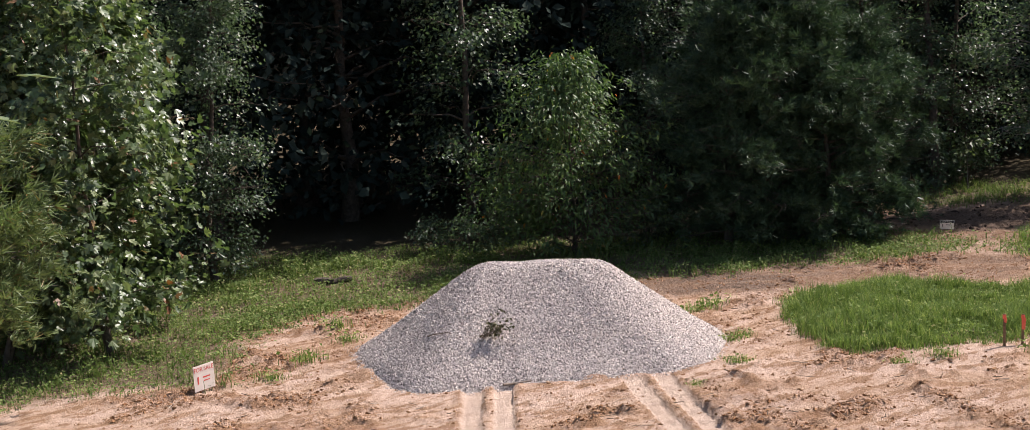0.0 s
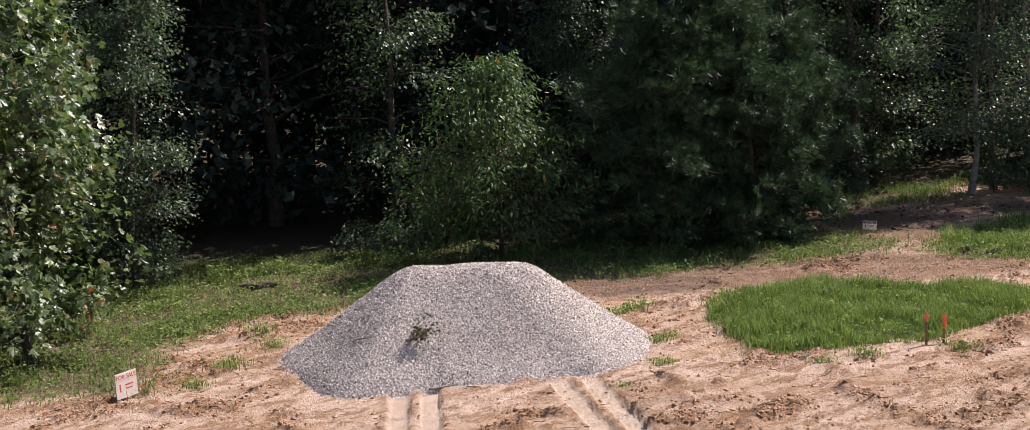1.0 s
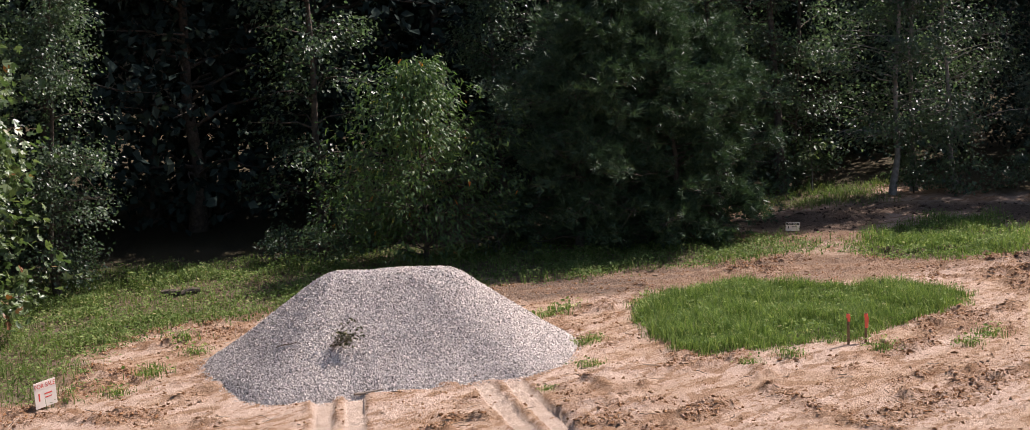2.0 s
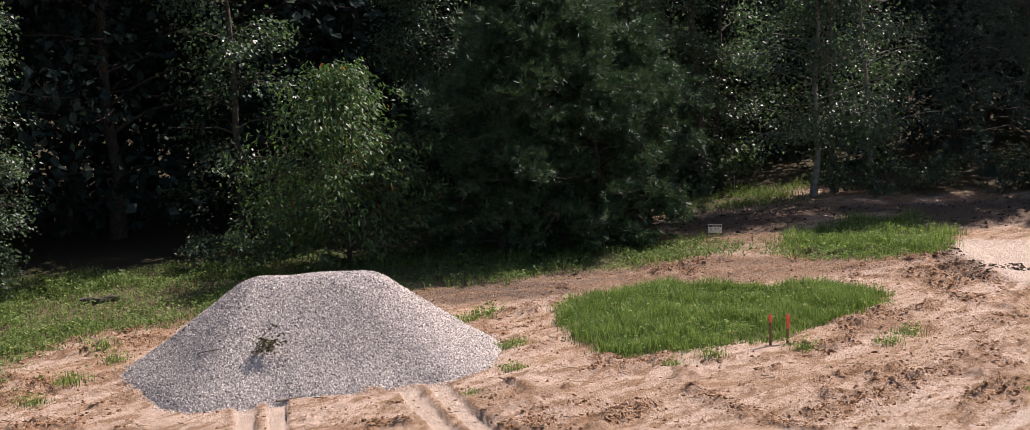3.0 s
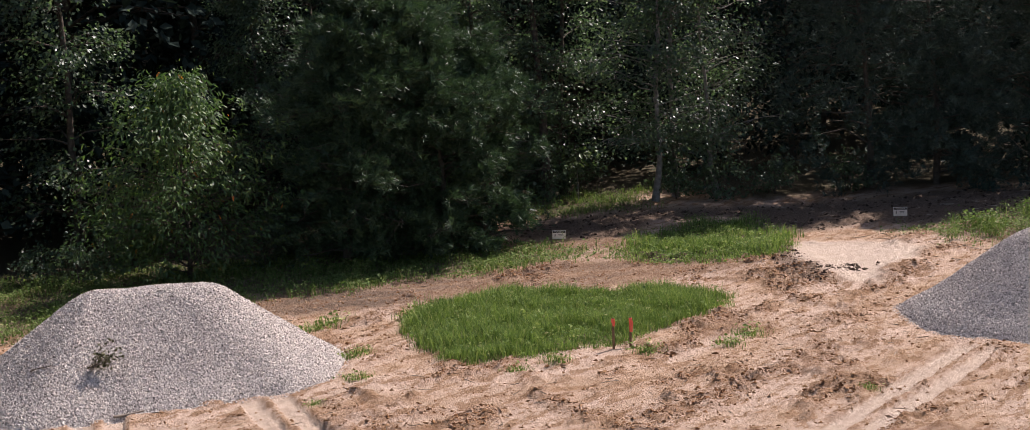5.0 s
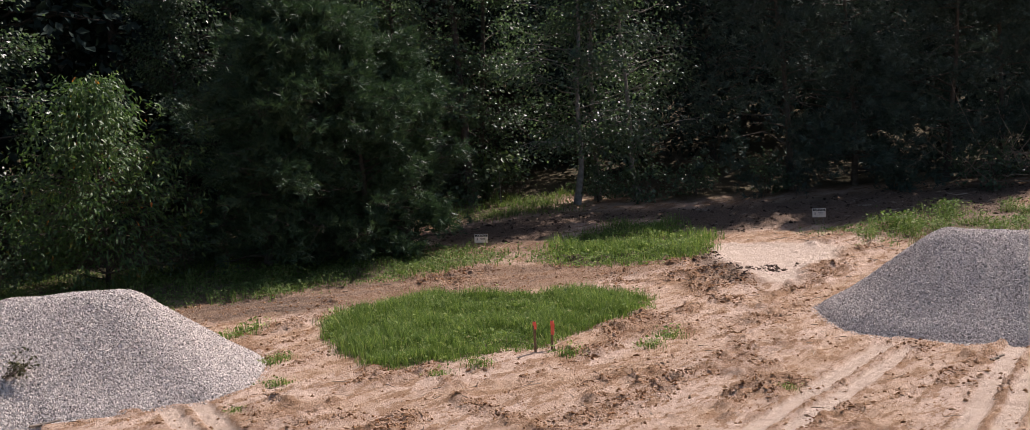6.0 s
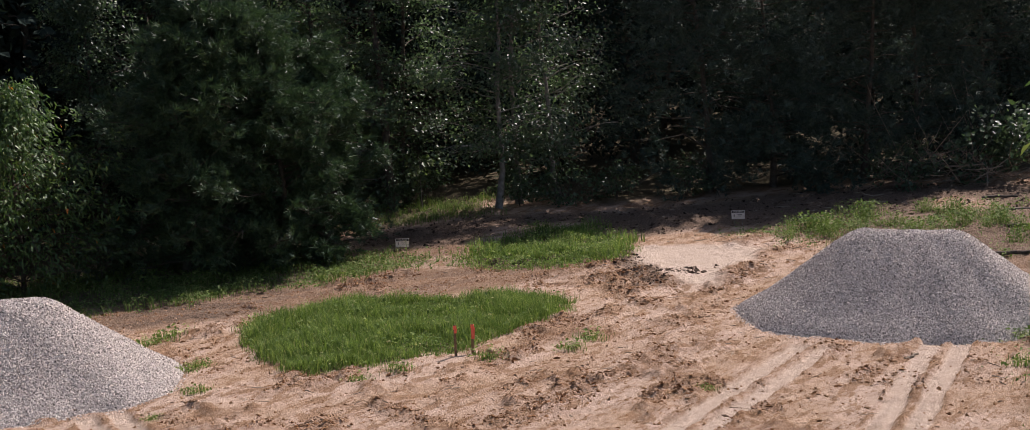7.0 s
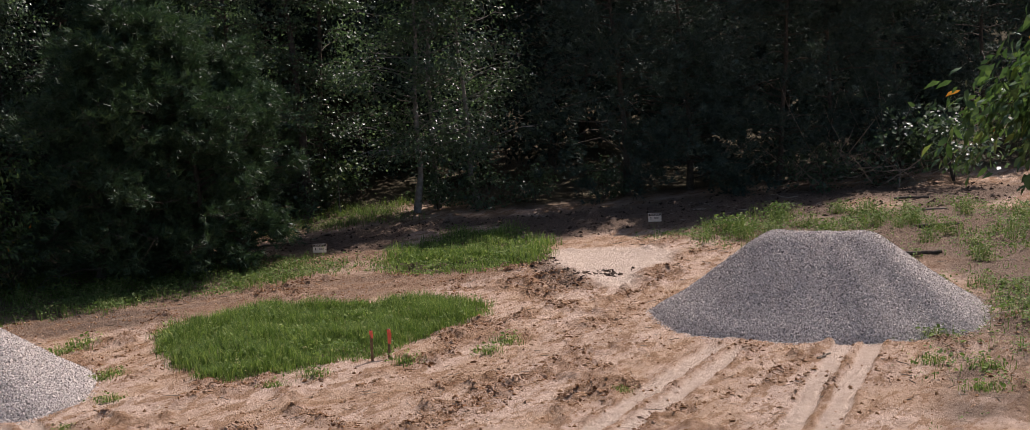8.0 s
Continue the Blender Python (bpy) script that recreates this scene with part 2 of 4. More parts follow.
def packed_stone_material():
    """The packed stones between the loose ones: a cell for each stone, with its own tone and rounded relief."""
    m, nt, b = material("packed_stone")
    co = nt.nodes.new("ShaderNodeTexCoord")
    vor = add(nt, "ShaderNodeTexVoronoi", Scale=36.0, Randomness=1.0)
    nt.links.new(co.outputs["Object"], vor.inputs["Vector"])
    sep = nt.nodes.new("ShaderNodeSeparateColor")
    nt.links.new(vor.outputs["Color"], sep.inputs[0])
    tone = ramp(nt, [(0.0, (0.24, 0.213, 0.197)), (0.3, (0.48, 0.423, 0.386)), (1.0, (0.76, 0.667, 0.604))])
    nt.links.new(sep.outputs[0], tone.inputs[0])
    dust = ramp(nt, [(0.4, (0.86, 0.85, 0.85)), (0.62, (1, 1, 1))])
    nt.links.new(noise_tex(nt, 1.3, 5), dust.inputs[0])
    nt.links.new(mix(nt, 1.0, tone.outputs[0], dust.outputs[0], "MULTIPLY"), b.inputs["Base Color"])
    b.inputs["Roughness"].default_value = 0.95
    b.inputs["Specular IOR Level"].default_value = 0.05
    inv = nt.nodes.new("ShaderNodeMath")
    inv.operation = "SUBTRACT"
    inv.inputs[0].default_value = 1.0
    nt.links.new(vor.outputs["Distance"], inv.inputs[1])
    bump(nt, b, inv.outputs[0], 0.4, 0.012)
    return m


M_PACKED = packed_stone_material()
M_CLOD = island_material("soil_clods", [(0.0, (0.20, 0.09, 0.04)), (0.5, (0.31, 0.172, 0.09)), (1.0, (0.45, 0.30, 0.21))], 0.95, 0.1, 30.0, 0.5, 0.01)
M_MULCH = island_material("mulch_clods", [(0.0, (0.03, 0.02, 0.015)), (0.6, (0.10, 0.065, 0.045)), (1.0, (0.22, 0.15, 0.11))], 0.95, 0.1, 30.0, 0.5, 0.01)
M_TWIG = island_material("dry_twigs", [(0.0, (0.10, 0.075, 0.055)), (0.5, (0.22, 0.17, 0.13)), (1.0, (0.42, 0.35, 0.28))], 0.9, 0.2)
M_BARK = plain_material("bark", (0.035, 0.028, 0.022), (0.12, 0.095, 0.075), 14.0, 0.9, 0.2, 0.01)
M_PALE_BARK = plain_material("pale_bark", (0.10, 0.09, 0.08), (0.30, 0.27, 0.24), 9.0, 0.85, 0.2, 0.01)
M_GRASS = leaf_material("grass_blades", [(0.0, (0.07, 0.112, 0.03)), (0.4, (0.145, 0.205, 0.055)), (0.85, (0.235, 0.29, 0.085)), (0.96, (0.30, 0.335, 0.12)), (1.0, (0.44, 0.38, 0.20))], 0.7, 0.33, 0.12)
M_WEED = leaf_material("weed_leaves", [(0.0, (0.08, 0.125, 0.033)), (0.5, (0.145, 0.20, 0.058)), (0.88, (0.225, 0.27, 0.095)), (1.0, (0.34, 0.29, 0.15))], 0.7, 0.28, 0.12)
M_DRY = leaf_material("withered_leaves", [(0.0, (0.06, 0.06, 0.035)), (0.6, (0.13, 0.12, 0.07)), (1.0, (0.24, 0.21, 0.14))], 0.8, 0.15, 0.1)
M_LEAF = leaf_material("forest_leaves", [(0.0, (0.045, 0.07, 0.042)), (0.5, (0.075, 0.115, 0.066)), (1.0, (0.13, 0.165, 0.10))], 0.42, 0.42, 0.5)
# near-black copy of the forest leaves: the forest's inner shade put into their colour
M_SHADE_LEAF = leaf_material("shade_painted_leaves", [(0.0, (0.018, 0.027, 0.024)), (0.5, (0.03, 0.044, 0.038)), (1.0, (0.05, 0.066, 0.055))], 0.9, 0.12, 0.03)
M_LOBED = leaf_material("lobed_leaves", [(0.0, (0.05, 0.08, 0.032)), (0.5, (0.095, 0.14, 0.05)), (0.96, (0.17, 0.205, 0.085)), (1.0, (0.20, 0.08, 0.03))], 0.42, 0.3, 0.5)
M_LANCE = leaf_material("lance_leaves", [(0.0, (0.045, 0.078, 0.03)), (0.5, (0.075, 0.13, 0.045)), (0.93, (0.12, 0.175, 0.06)), (0.992, (0.15, 0.19, 0.05)), (1.0, (0.5, 0.14, 0.02))], 0.5, 0.3, 0.3)
# bluer than the near pines' needles: the haze over them is put into the colour
M_FAR_NEEDLE = leaf_material("haze_tinted_needles", [(0.0, (0.035, 0.053, 0.044)), (0.5, (0.06, 0.085, 0.07)), (1.0, (0.095, 0.125, 0.095))], 0.6, 0.1, 0.15)
M_YOUNG = leaf_material("young_pine_needles", [(0.0, (0.085, 0.125, 0.045)), (0.5, (0.13, 0.175, 0.065)), (0.93, (0.19, 0.23, 0.09)), (1.0, (0.22, 0.12, 0.05))], 0.5, 0.25, 0.3)
M_NEEDLE = leaf_material("pine_needles", [(0.0, (0.03, 0.054, 0.03)), (0.5, (0.048, 0.084, 0.044)), (1.0, (0.085, 0.125, 0.06))], 0.5, 0.15, 0.25)

# ---- ground ----
PATCH = [(4.25, 25.5), (4.1, 24.0), (4.35, 22.35), (4.6, 21.85), (5.7, 22.05), (6.8, 22.4), (8.0, 23.2), (9.45, 24.6), (8.75, 25.35), (7.5, 26.0), (6.2, 26.35), (5.0, 26.1)]
PATCH_FAR = [(9.1, 29.1), (9.3, 28.2), (10.2, 27.7), (11.2, 27.5), (11.8, 27.7), (12.5, 29.4), (12.6, 31.4), (11.6, 31.9), (10.4, 31.0)]
SAND = [(12.4, 28.6), (13.4, 28.55), (14.3, 27.2), (14.35, 26.6), (13.3, 25.75), (12.6, 24.9), (12.15, 24.3), (11.65, 24.9), (11.8, 26.6)]
STRIP = [(7.8, 34.5), (9.2, 34.2), (10.4, 34.3), (11.3, 34.5), (12.2, 37.0), (10.7, 37.0), (8.8, 35.6)]
WEEDS = [(15.7, 29.5), (14.9, 28.6), (15.4, 25.9), (17.0, 24.0), (16.4, 21.4), (14.4, 16.8), (16.5, 16.0), (24.0, 25.0), (21.5, 28.0), (19.5, 29.0), (16.5, 29.3)]
VERGE = [(-16.0, 20.0), (-6.6, 22.0), (-4.4, 22.2), (-4.3, 24.9), (-3.6, 26.6), (-1.7, 27.4), (1.0, 28.5), (2.3, 28.3), (4.8, 28.5), (7.0, 28.9), (9.2, 29.4), (8.0, 30.6), (6.2, 32.2), (3.0, 34.5), (-2.0, 35.5), (-16.0, 34.0)]
MULCH = [(8.0, 33.6), (11.1, 34.3), (13.9, 33.2), (16.3, 33.0), (21.5, 32.5), (25.0, 29.0), (22.0, 27.2), (19.0, 28.1), (15.1, 29.4), (12.9, 29.6), (12.6, 32.3), (11.0, 32.4), (9.6, 30.6), (7.4, 32.1)]
BERM = [(11.9, 28.4), (12.15, 28.2), (11.85, 26.8), (11.7, 25.4), (11.4, 24.8), (11.1, 25.2), (11.35, 26.6), (11.45, 27.4)]
RED = [(6.0, 33.2), (7.3, 32.0), (7.8, 32.9), (6.9, 34.2)]
SHADY_CLAY = [(6.8, 30.9), (7.9, 29.9), (9.3, 29.5), (9.9, 30.6), (8.9, 31.4), (7.4, 31.9)]
ROUGH = [(13.9, 19.0), (12.6, 17.0), (11.5, 15.2), (14.0, 14.0), (19.0, 18.0), (18.0, 23.0), (16.4, 21.2), (15.6, 19.4)]
CLEARED = [(19.3, 28.9), (20.3, 27.9), (21.2, 29.0), (20.7, 30.3), (19.8, 30.1)]
BANKS = [[(-5.4, 20.75), (-4.86, 21.33), (-4.21, 21.36), (-3.54, 20.9)], [(5.28, 21.05), (5.12, 19.86), (5.27, 18.97), (5.67, 18.33), (6.15, 17.92)], [(5.86, 18.4), (6.64, 18.69), (7.45, 19.0)],
         [(6.56, 19.22), (7.02, 19.26), (7.65, 19.61), (8.43, 19.9), (9.1, 20.5)], [(2.49, 20.69), (2.85, 21.12), (3.12, 20.55)], [(2.96, 20.1), (2.45, 19.74), (2.57, 19.12)], [(0.82, 19.72), (1.31, 19.61)],
         [(7.9, 17.7), (8.54, 18.71), (9.4, 19.5)], [(-4.19, 25.14), (-3.4, 25.2), (-2.8, 25.5)], [(11.3, 17.4), (11.75, 18.0)]]
FLOOR = [(-60.0, 28.0), (-9.0, 27.0), (-6.2, 29.2), (-2.0, 31.2), (3.0, 32.0), (5.8, 33.0), (6.6, 34.6), (8.8, 36.0), (12.2, 36.6), (14.0, 34.2), (17.5, 33.8), (22.0, 32.8), (60.0, 24.0), (90.0, 140.0), (-90.0, 140.0)]
RUTS = [((11.42, 19.83), (6.0, 15.2)), ((13.3, 19.3), (9.43, 15.0)), ((1.65, 21.5), (2.15, 18.0)), ((-0.5, 21.35), (-0.49, 17.5))]


def rut_shape(x, y):
    """Depth of the twin-wheel tracks, and where their floors and ridges are."""
    z, mask, crest = np.zeros_like(x), np.zeros_like(x), np.zeros_like(x)
    for a, b in RUTS:
        d, side, s, n = seg_dist(x, y, a, b)
        side = side + 0.05 * (vnoise(s, s * 0 + a[0], 0.9, 5) - 0.5)
        w = sstep(0.0, 0.25, s + 0.1) * sstep(0.9, 0.6, s / n - 0.1)
        half = np.abs(side) + 0.03 * (vnoise(x, y, 0.3, 23) - 0.5)
        grooves = sstep(0.055, 0.085, half) * sstep(0.37, 0.33, half)
        ridge = sstep(0.075, 0.03, half) * sstep(0.25, 0.6, vnoise(x, y, 0.22, 9)) + 0.9 * sstep(0.33, 0.38, half) * sstep(0.50, 0.40, half) * sstep(0.35, 0.7, fbm(x, y, 0.35, 29, 3))
        z += w * (-0.026 * grooves + 0.03 * ridge + 0.006 * grooves * np.sin(s * 38))
        mask, crest = np.maximum(mask, w * grooves), np.maximum(crest, w * np.clip(ridge, 0, 1))
    return z, mask, crest


TORN = [(2.8, 20.4, 20, 0.7, 0.35), (3.3, 19.8, -20, 0.6, 0.25), (5.2, 19.6, -70, 0.8, 0.2), (5.4, 18.6, 10, 0.8, 0.22), (1.1, 19.9, -10, 0.4, 0.15), (-2.3, 22.3, 60, 0.5, 0.2), (-4.4, 21.4, -10, 0.9, 0.14),
        (-2.6, 25.9, 20, 1.2, 0.5), (-4.2, 25.1, 10, 0.5, 0.2), (7.2, 20.1, 30, 0.6, 0.25), (7.0, 18.9, 35, 0.9, 0.3), (9.3, 20.6, 35, 1.0, 0.3), (10.6, 22.6, 40, 1.1, 0.35), (2.0, 26.9, 15, 0.9, 0.3), (12.5, 17.6, 60, 0.6, 0.3), (12.2, 25.8, -20, 0.5, 0.12)]


def churned(x, y):
    """Where wheels have torn the soil up, 0 to 1: streaks along the truck's way."""
    u, v = 0.8 * x + 0.6 * y, -0.6 * x + 0.8 * y
    streak = fbm(u, v * 2.2, 1.5, 61, 5)
    lump = fbm(x, y, 0.7, 67, 3)
    torn = sstep(0.52, 0.62, 0.6 * streak + 0.4 * lump)
    for cx, cy, turn, rx, ry in TORN:
        ca, sa = math.cos(radians(turn)), math.sin(radians(turn))
        u, v = (x - cx) * ca + (y - cy) * sa, -(x - cx) * sa + (y - cy) * ca
        torn = np.maximum(torn, np.exp(-((u / rx) ** 2) - (v / ry) ** 2) * sstep(0.2, 0.5, lump))
    return np.maximum(torn, bank(x, y))


def bank(x, y):
    """Low broken banks of clods that wheels have pushed up, 0 to 1."""
    out = np.zeros(np.shape(x))
    near = (np.abs(x - 3.5) < 10) & (np.abs(y - 20.5) < 6.5)
    px, py = x[near], y[near]
    wx, wy = px + 0.25 * (fbm(px, py, 0.5, 141, 3) - 0.5), py + 0.35 * (fbm(px, py, 0.5, 147, 3) - 0.5)
    d = np.full(px.shape, 9.0)
    for line in BANKS:
        for a, b in zip(line, line[1:]):
            d = np.minimum(d, seg_dist(wx, wy, a, b)[0])
    out[near] = sstep(0.20, 0.06, d) * sstep(0.28, 0.5, fbm(px, py, 0.4, 151, 3))
    return out


def ground_z(x, y):
    x, y = np.asarray(x, float), np.asarray(y, float)
    bare = sstep(0.25, -0.25, np.maximum(poly_dist(x, y, PATCH), poly_dist(x, y, VERGE)))
    rough = 0.35 + 0.65 * sstep(0.42, 0.62, fbm(x, y, 2.2, 3, 3))
    z = 0.10 * (fbm(x, y, 3.0, 11, 3) - 0.5)
    lumps = fbm(x * 0.8 + y * 0.3, y, 0.45, 21, 4) - 0.5
    torn = churned(x, y)
    z = z + bare * (0.03 + 0.04 * rough) * lumps + bare * torn * (0.015 + 0.10 * lumps)
    z = z + bare * torn * (0.055 * clod_field(x, y, 0.29, 171, 0.5) + 0.05 * clod_field(x + 0.07, y, 0.17, 177, 0.7)) + bare * bank(x, y) * 0.03
    z = z + bare * (1 - torn) * 0.035 * clod_field(x, y, 0.2, 183, 0.10)
    rz, rm, _ = rut_shape(x, y)
    z = z * (1 - 0.8 * rm) + rz
    z = z + 0.06 * sstep(-0.1, 0.4, poly_dist(x, y, PATCH)) + 0.05 * sstep(-0.2, 0.5, poly_dist(x, y, BERM)) * (0.5 + fbm(x, y, 0.4, 31, 3))
    z = z + 0.03 * (fbm(x, y, 0.25, 33, 2) - 0.5)
    flat = sstep(0.1, 0.5, poly_dist(x, y, SAND))
    z = z * (1 - 0.7 * flat) - 0.03 * flat
    # added rise behind the forest, made up to block the bright horizon sky
    screen_rise = sstep(44.0, 75.0, y + 0.12 * np.abs(x))
    return z + 14.0 * screen_rise


def build_ground():
    def axis(lo, hi, step, far_lo, far_hi):
        mid = np.arange(lo, hi, step)
        out = [hi]
        d = step
        while out[-1] < far_hi:
            d *= 1.11
            out.append(out[-1] + d)
        back = [lo]
        d = step
        while back[-1] > far_lo:
            d *= 1.11
            back.append(back[-1] - d)
        return np.concatenate([np.array(back[:0:-1]), mid, np.array(out)])
    xs, ys = axis(-6.8, 16.0, 0.040, -900, 900), axis(15.8, 28.6, 0.044, -900, 900)
    gx, gy = np.meshgrid(xs, ys)
    x, y = gx.ravel(), gy.ravel()
    z = ground_z(x, y)
    ny, nx = gx.shape
    i = (np.arange(ny - 1)[:, None] * nx + np.arange(nx - 1)[None]).ravel()
    me = mesh_np("ground", np.stack([x, y, z], 1), np.stack([i, i + 1, i + nx + 1, i + nx], 1), M_SOIL, True)
    wob = 0.9 * (fbm(x, y, 1.1, 41, 4) - 0.5)
    grassy = np.maximum.reduce([poly_dist(x, y, p) for p in (PATCH, PATCH_FAR, STRIP)])
    verge = poly_dist(x, y, VERGE)
    floor = sstep(-0.3, 0.5, poly_dist(x, y, FLOOR) + wob)
    red = np.maximum.reduce([0.85 * sstep(-0.1, 0.3, grassy + 0.4 * wob), 0.8 * sstep(-0.2, 0.8, verge + wob), floor])
    _, rm, crest = rut_shape(x, y)
    sand = np.maximum(sstep(-0.1, 0.35, poly_dist(x, y, SAND) + wob), 0.8 * rm)
    dark = np.maximum.reduce([1.0 * sstep(-0.2, 0.5, poly_dist(x, y, MULCH) + wob), 0.8 * sstep(-0.1, 0.3, poly_dist(x, y, BERM) + wob),
                              0.9 * sstep(-0.2, 0.8, poly_dist(x, y, WEEDS) + 1.6 * wob)])
    dark = np.maximum(dark, sstep(-0.3, 0.7, poly_dist(x, y, ROUGH) + 1.5 * wob) * (0.45 + 0.5 * sstep(0.38, 0.58, fbm(x, y, 0.7, 63, 4))))
    road = sstep(26.2, 27.0, y) * sstep(29.5, 28.2, y) * sstep(1.0, 3.0, x) * sstep(12.0, 10.0, x)
    torn = np.maximum(np.maximum(0.8 * churned(x, y) * (1 - rm), 0.85 * crest), 0.8 * road + 0.2 * road * sstep(0.34, 0.52, fbm(x, y * 3, 1.2, 57, 4)))
    dark = np.maximum(dark, (0.62 + 0.33 * sstep(7.5, 4.0, x)) * road * (0.5 + 0.5 * sstep(0.36, 0.56, fbm(x, y * 2.5, 0.9, 59, 4))))
    dark = dark * (1 - 0.85 * sstep(-0.2, 0.3, poly_dist(x, y, CLEARED) + wob))
    # red-brown soil patch, with the shade lying on it put in as a dark mix
    shady_clay = sstep(-0.1, 0.3, poly_dist(x, y, SHADY_CLAY) + wob)
    red, dark, torn = red * (1 - shady_clay), dark * (1 - shady_clay) + 0.45 * shady_clay, np.maximum(torn, shady_clay)
    red = red * (1 - sstep(-0.1, 0.3, poly_dist(x, y, RED) + wob))
    att = me.color_attributes.new("zone", "FLOAT_COLOR", "POINT")
    att.data.foreach_set("color", np.stack([red, sand, dark, torn], 1).astype(np.float32).ravel())
    ob = new("ground", me)
    tagged(ob, "bare tan building-site soil with ruts, sand and leaf litter", "ground", kind="structure")


build_ground()


# ---- gravel piles ----
def build_pile(name, a, b, height, reach, seed, count, label, faces):
    r = np.random.default_rng(seed)
    base = tagged(new(name), label, "gravel pile", "gravel piles")
    cx, cy = (a[0] + b[0]) / 2, (a[1] + b[1]) / 2
    base.location = (cx, cy, 0)

    def top(x, y):
        _, _, s, n = seg_dist(x, y, a, b)
        c = np.clip(s / n, 0, 1)
        vx, vy = x - a[0] - c * (b[0] - a[0]), y - a[1] - c * (b[1] - a[1])
        lean = [np.maximum(0, vx * math.cos(radians(k)) + vy * math.sin(radians(k))) for k in faces]
        d = 0.72 * sum(q**8 for q in lean) ** (1 / 8) + 0.28 * np.hypot(vx, vy)
        ang = np.arctan2(y - cy, x - cx)
        edge = reach * (1 + 0.10 * (vnoise(ang * 3 + 9, ang * 0, 1.0, seed) - 0.5))
        q = d / edge
        z = height * (1 - q)
        crest = height * 0.90 - 0.05 * (s / n - 0.5)
        z = -0.5 * (np.sqrt((z - crest) ** 2 + 0.012) - (z + crest))
        foot = 0.10 * np.exp(-((q - 0.97) / 0.13) ** 2) * 0.5
        return z + foot + 0.10 * (fbm(x, y, 0.8, seed + 3, 3) - 0.5)

    span = reach + 0.35
    xs = np.arange(min(a[0], b[0]) - span, max(a[0], b[0]) + span, 0.05)
    ys = np.arange(min(a[1], b[1]) - span, max(a[1], b[1]) + span, 0.05)
    gx, gy = np.meshgrid(xs, ys)
    x, y = gx.ravel(), gy.ravel()
    z = np.maximum(top(x, y), -0.15)
    ny, nx = gx.shape
    i = (np.arange(ny - 1)[:, None] * nx + np.arange(nx - 1)[None]).ravel()
    q = np.stack([i, i + 1, i + nx + 1, i + nx], 1)
    q = q[(z[q] > -0.14).any(1)]
    part("gravel_mound", mesh_np("gravel_mound", np.stack([x - cx, y - cy, z - 0.01], 1), q, M_PACKED, True), base)
    # loose stones over the surface
    px = r.uniform(xs[0], xs[-1], count * 3)
    py = r.uniform(ys[0], ys[-1], count * 3)
    pz = top(px, py)
    gz = ground_z(px, py)
    ok = (pz > gz - 0.02) | ((pz > gz - 0.10) & (r.random(len(px)) < 0.12))
    px, py, pz = px[ok][:count], py[ok][:count], np.maximum(pz, gz)[ok][:count]
    size = r.uniform(0.010, 0.017, len(px)) * np.where(r.random(len(px)) < 0.15, 1.4, 1.0)
    e = 0.06
    slope = np.stack([top(px - e, py) - top(px + e, py), top(px, py - e) - top(px, py + e), np.full(len(px), 2 * e)], 1)
    slope /= np.linalg.norm(slope, axis=1, keepdims=True)
    chip = np.array([(1.2, 0.1, -0.2), (0.0, 1.0, -0.2), (-1.1, -0.1, -0.2), (0.1, -1.0, -0.2), (0.2, 0.12, 0.75)], float)
    cf = np.array([(0, 1, 4), (1, 2, 4), (2, 3, 4), (3, 0, 4)])
    pos = np.stack([px - cx, py - cy, pz + size * r.uniform(-0.3, 0.1, len(px))], 1)
    turns = frames_from(r.normal(0, 1, (len(px), 3)), slope + r.normal(0, 0.2, (len(px), 3)))
    v, f = scatter(chip, cf, pos, turns, size[:, None] * np.array([1.0, 1.0, 0.75]), 0.17, r)
    tagged(part("loose_gravel", mesh_np("loose_gravel", v, f, M_STONE), base), "loose crushed grey and pinkish stones", kind="stuff")
    return top


PILE_A = ((-0.42, 23.32), (1.02, 23.32))
PILE_B = ((13.2, 21.25), (14.15, 20.6))
top_a = build_pile("gravel_pile", *PILE_A, 1.52, 1.91, 3, 88000, "sunlit heap of pale crushed stone on bare soil", (-72, -158, -10, 60, 125))
build_pile("gravel_pile", *PILE_B, 1.44, 1.84, 8, 84000, "shaded grey heap of crushed stone beside tyre tracks", (-118, -35, 30, 100, 172))


# ---- trees ----
LEAF_V = np.array([(0, 0, 0), (0.45, 0.34, 0.03), (1, 0, -0.08), (0.45, -0.34, 0.03)], float)
LEAF_F = np.array([(0, 2, 1), (0, 3, 2)])
LANCE_V = np.array([(0, 0, 0), (0.35, 0.14, 0.02), (0.35, -0.14, 0.02), (0.7, 0.11, -0.05), (0.7, -0.11, -0.05), (1, 0, -0.2)], float)
LANCE_F = np.array([(0, 2, 1), (1, 2, 4), (1, 4, 3), (3, 4, 5)])
OVATE_V = LANCE_V * (1, 1.4, 1)
lobes = [(0, 0.0), (0.10, 0.32), (0.38, 0.52), (0.45, 0.20), (0.78, 0.36), (0.70, 0.10), (1.0, 0.0)]
LOBED_V = np.array([(x, y, 0.06 * abs(y) - 0.1 * x * x) for x, y in lobes] + [(x, -y, 0.06 * abs(y) - 0.1 * x * x) for x, y in lobes[1:-1]], float)
LOBED_F = np.array([(0, 3, 1), (1, 3, 2), (0, 5, 3), (3, 5, 4), (0, 6, 5), (0, 7, 9), (7, 8, 9), (0, 9, 11), (9, 10, 11), (0, 11, 6)])
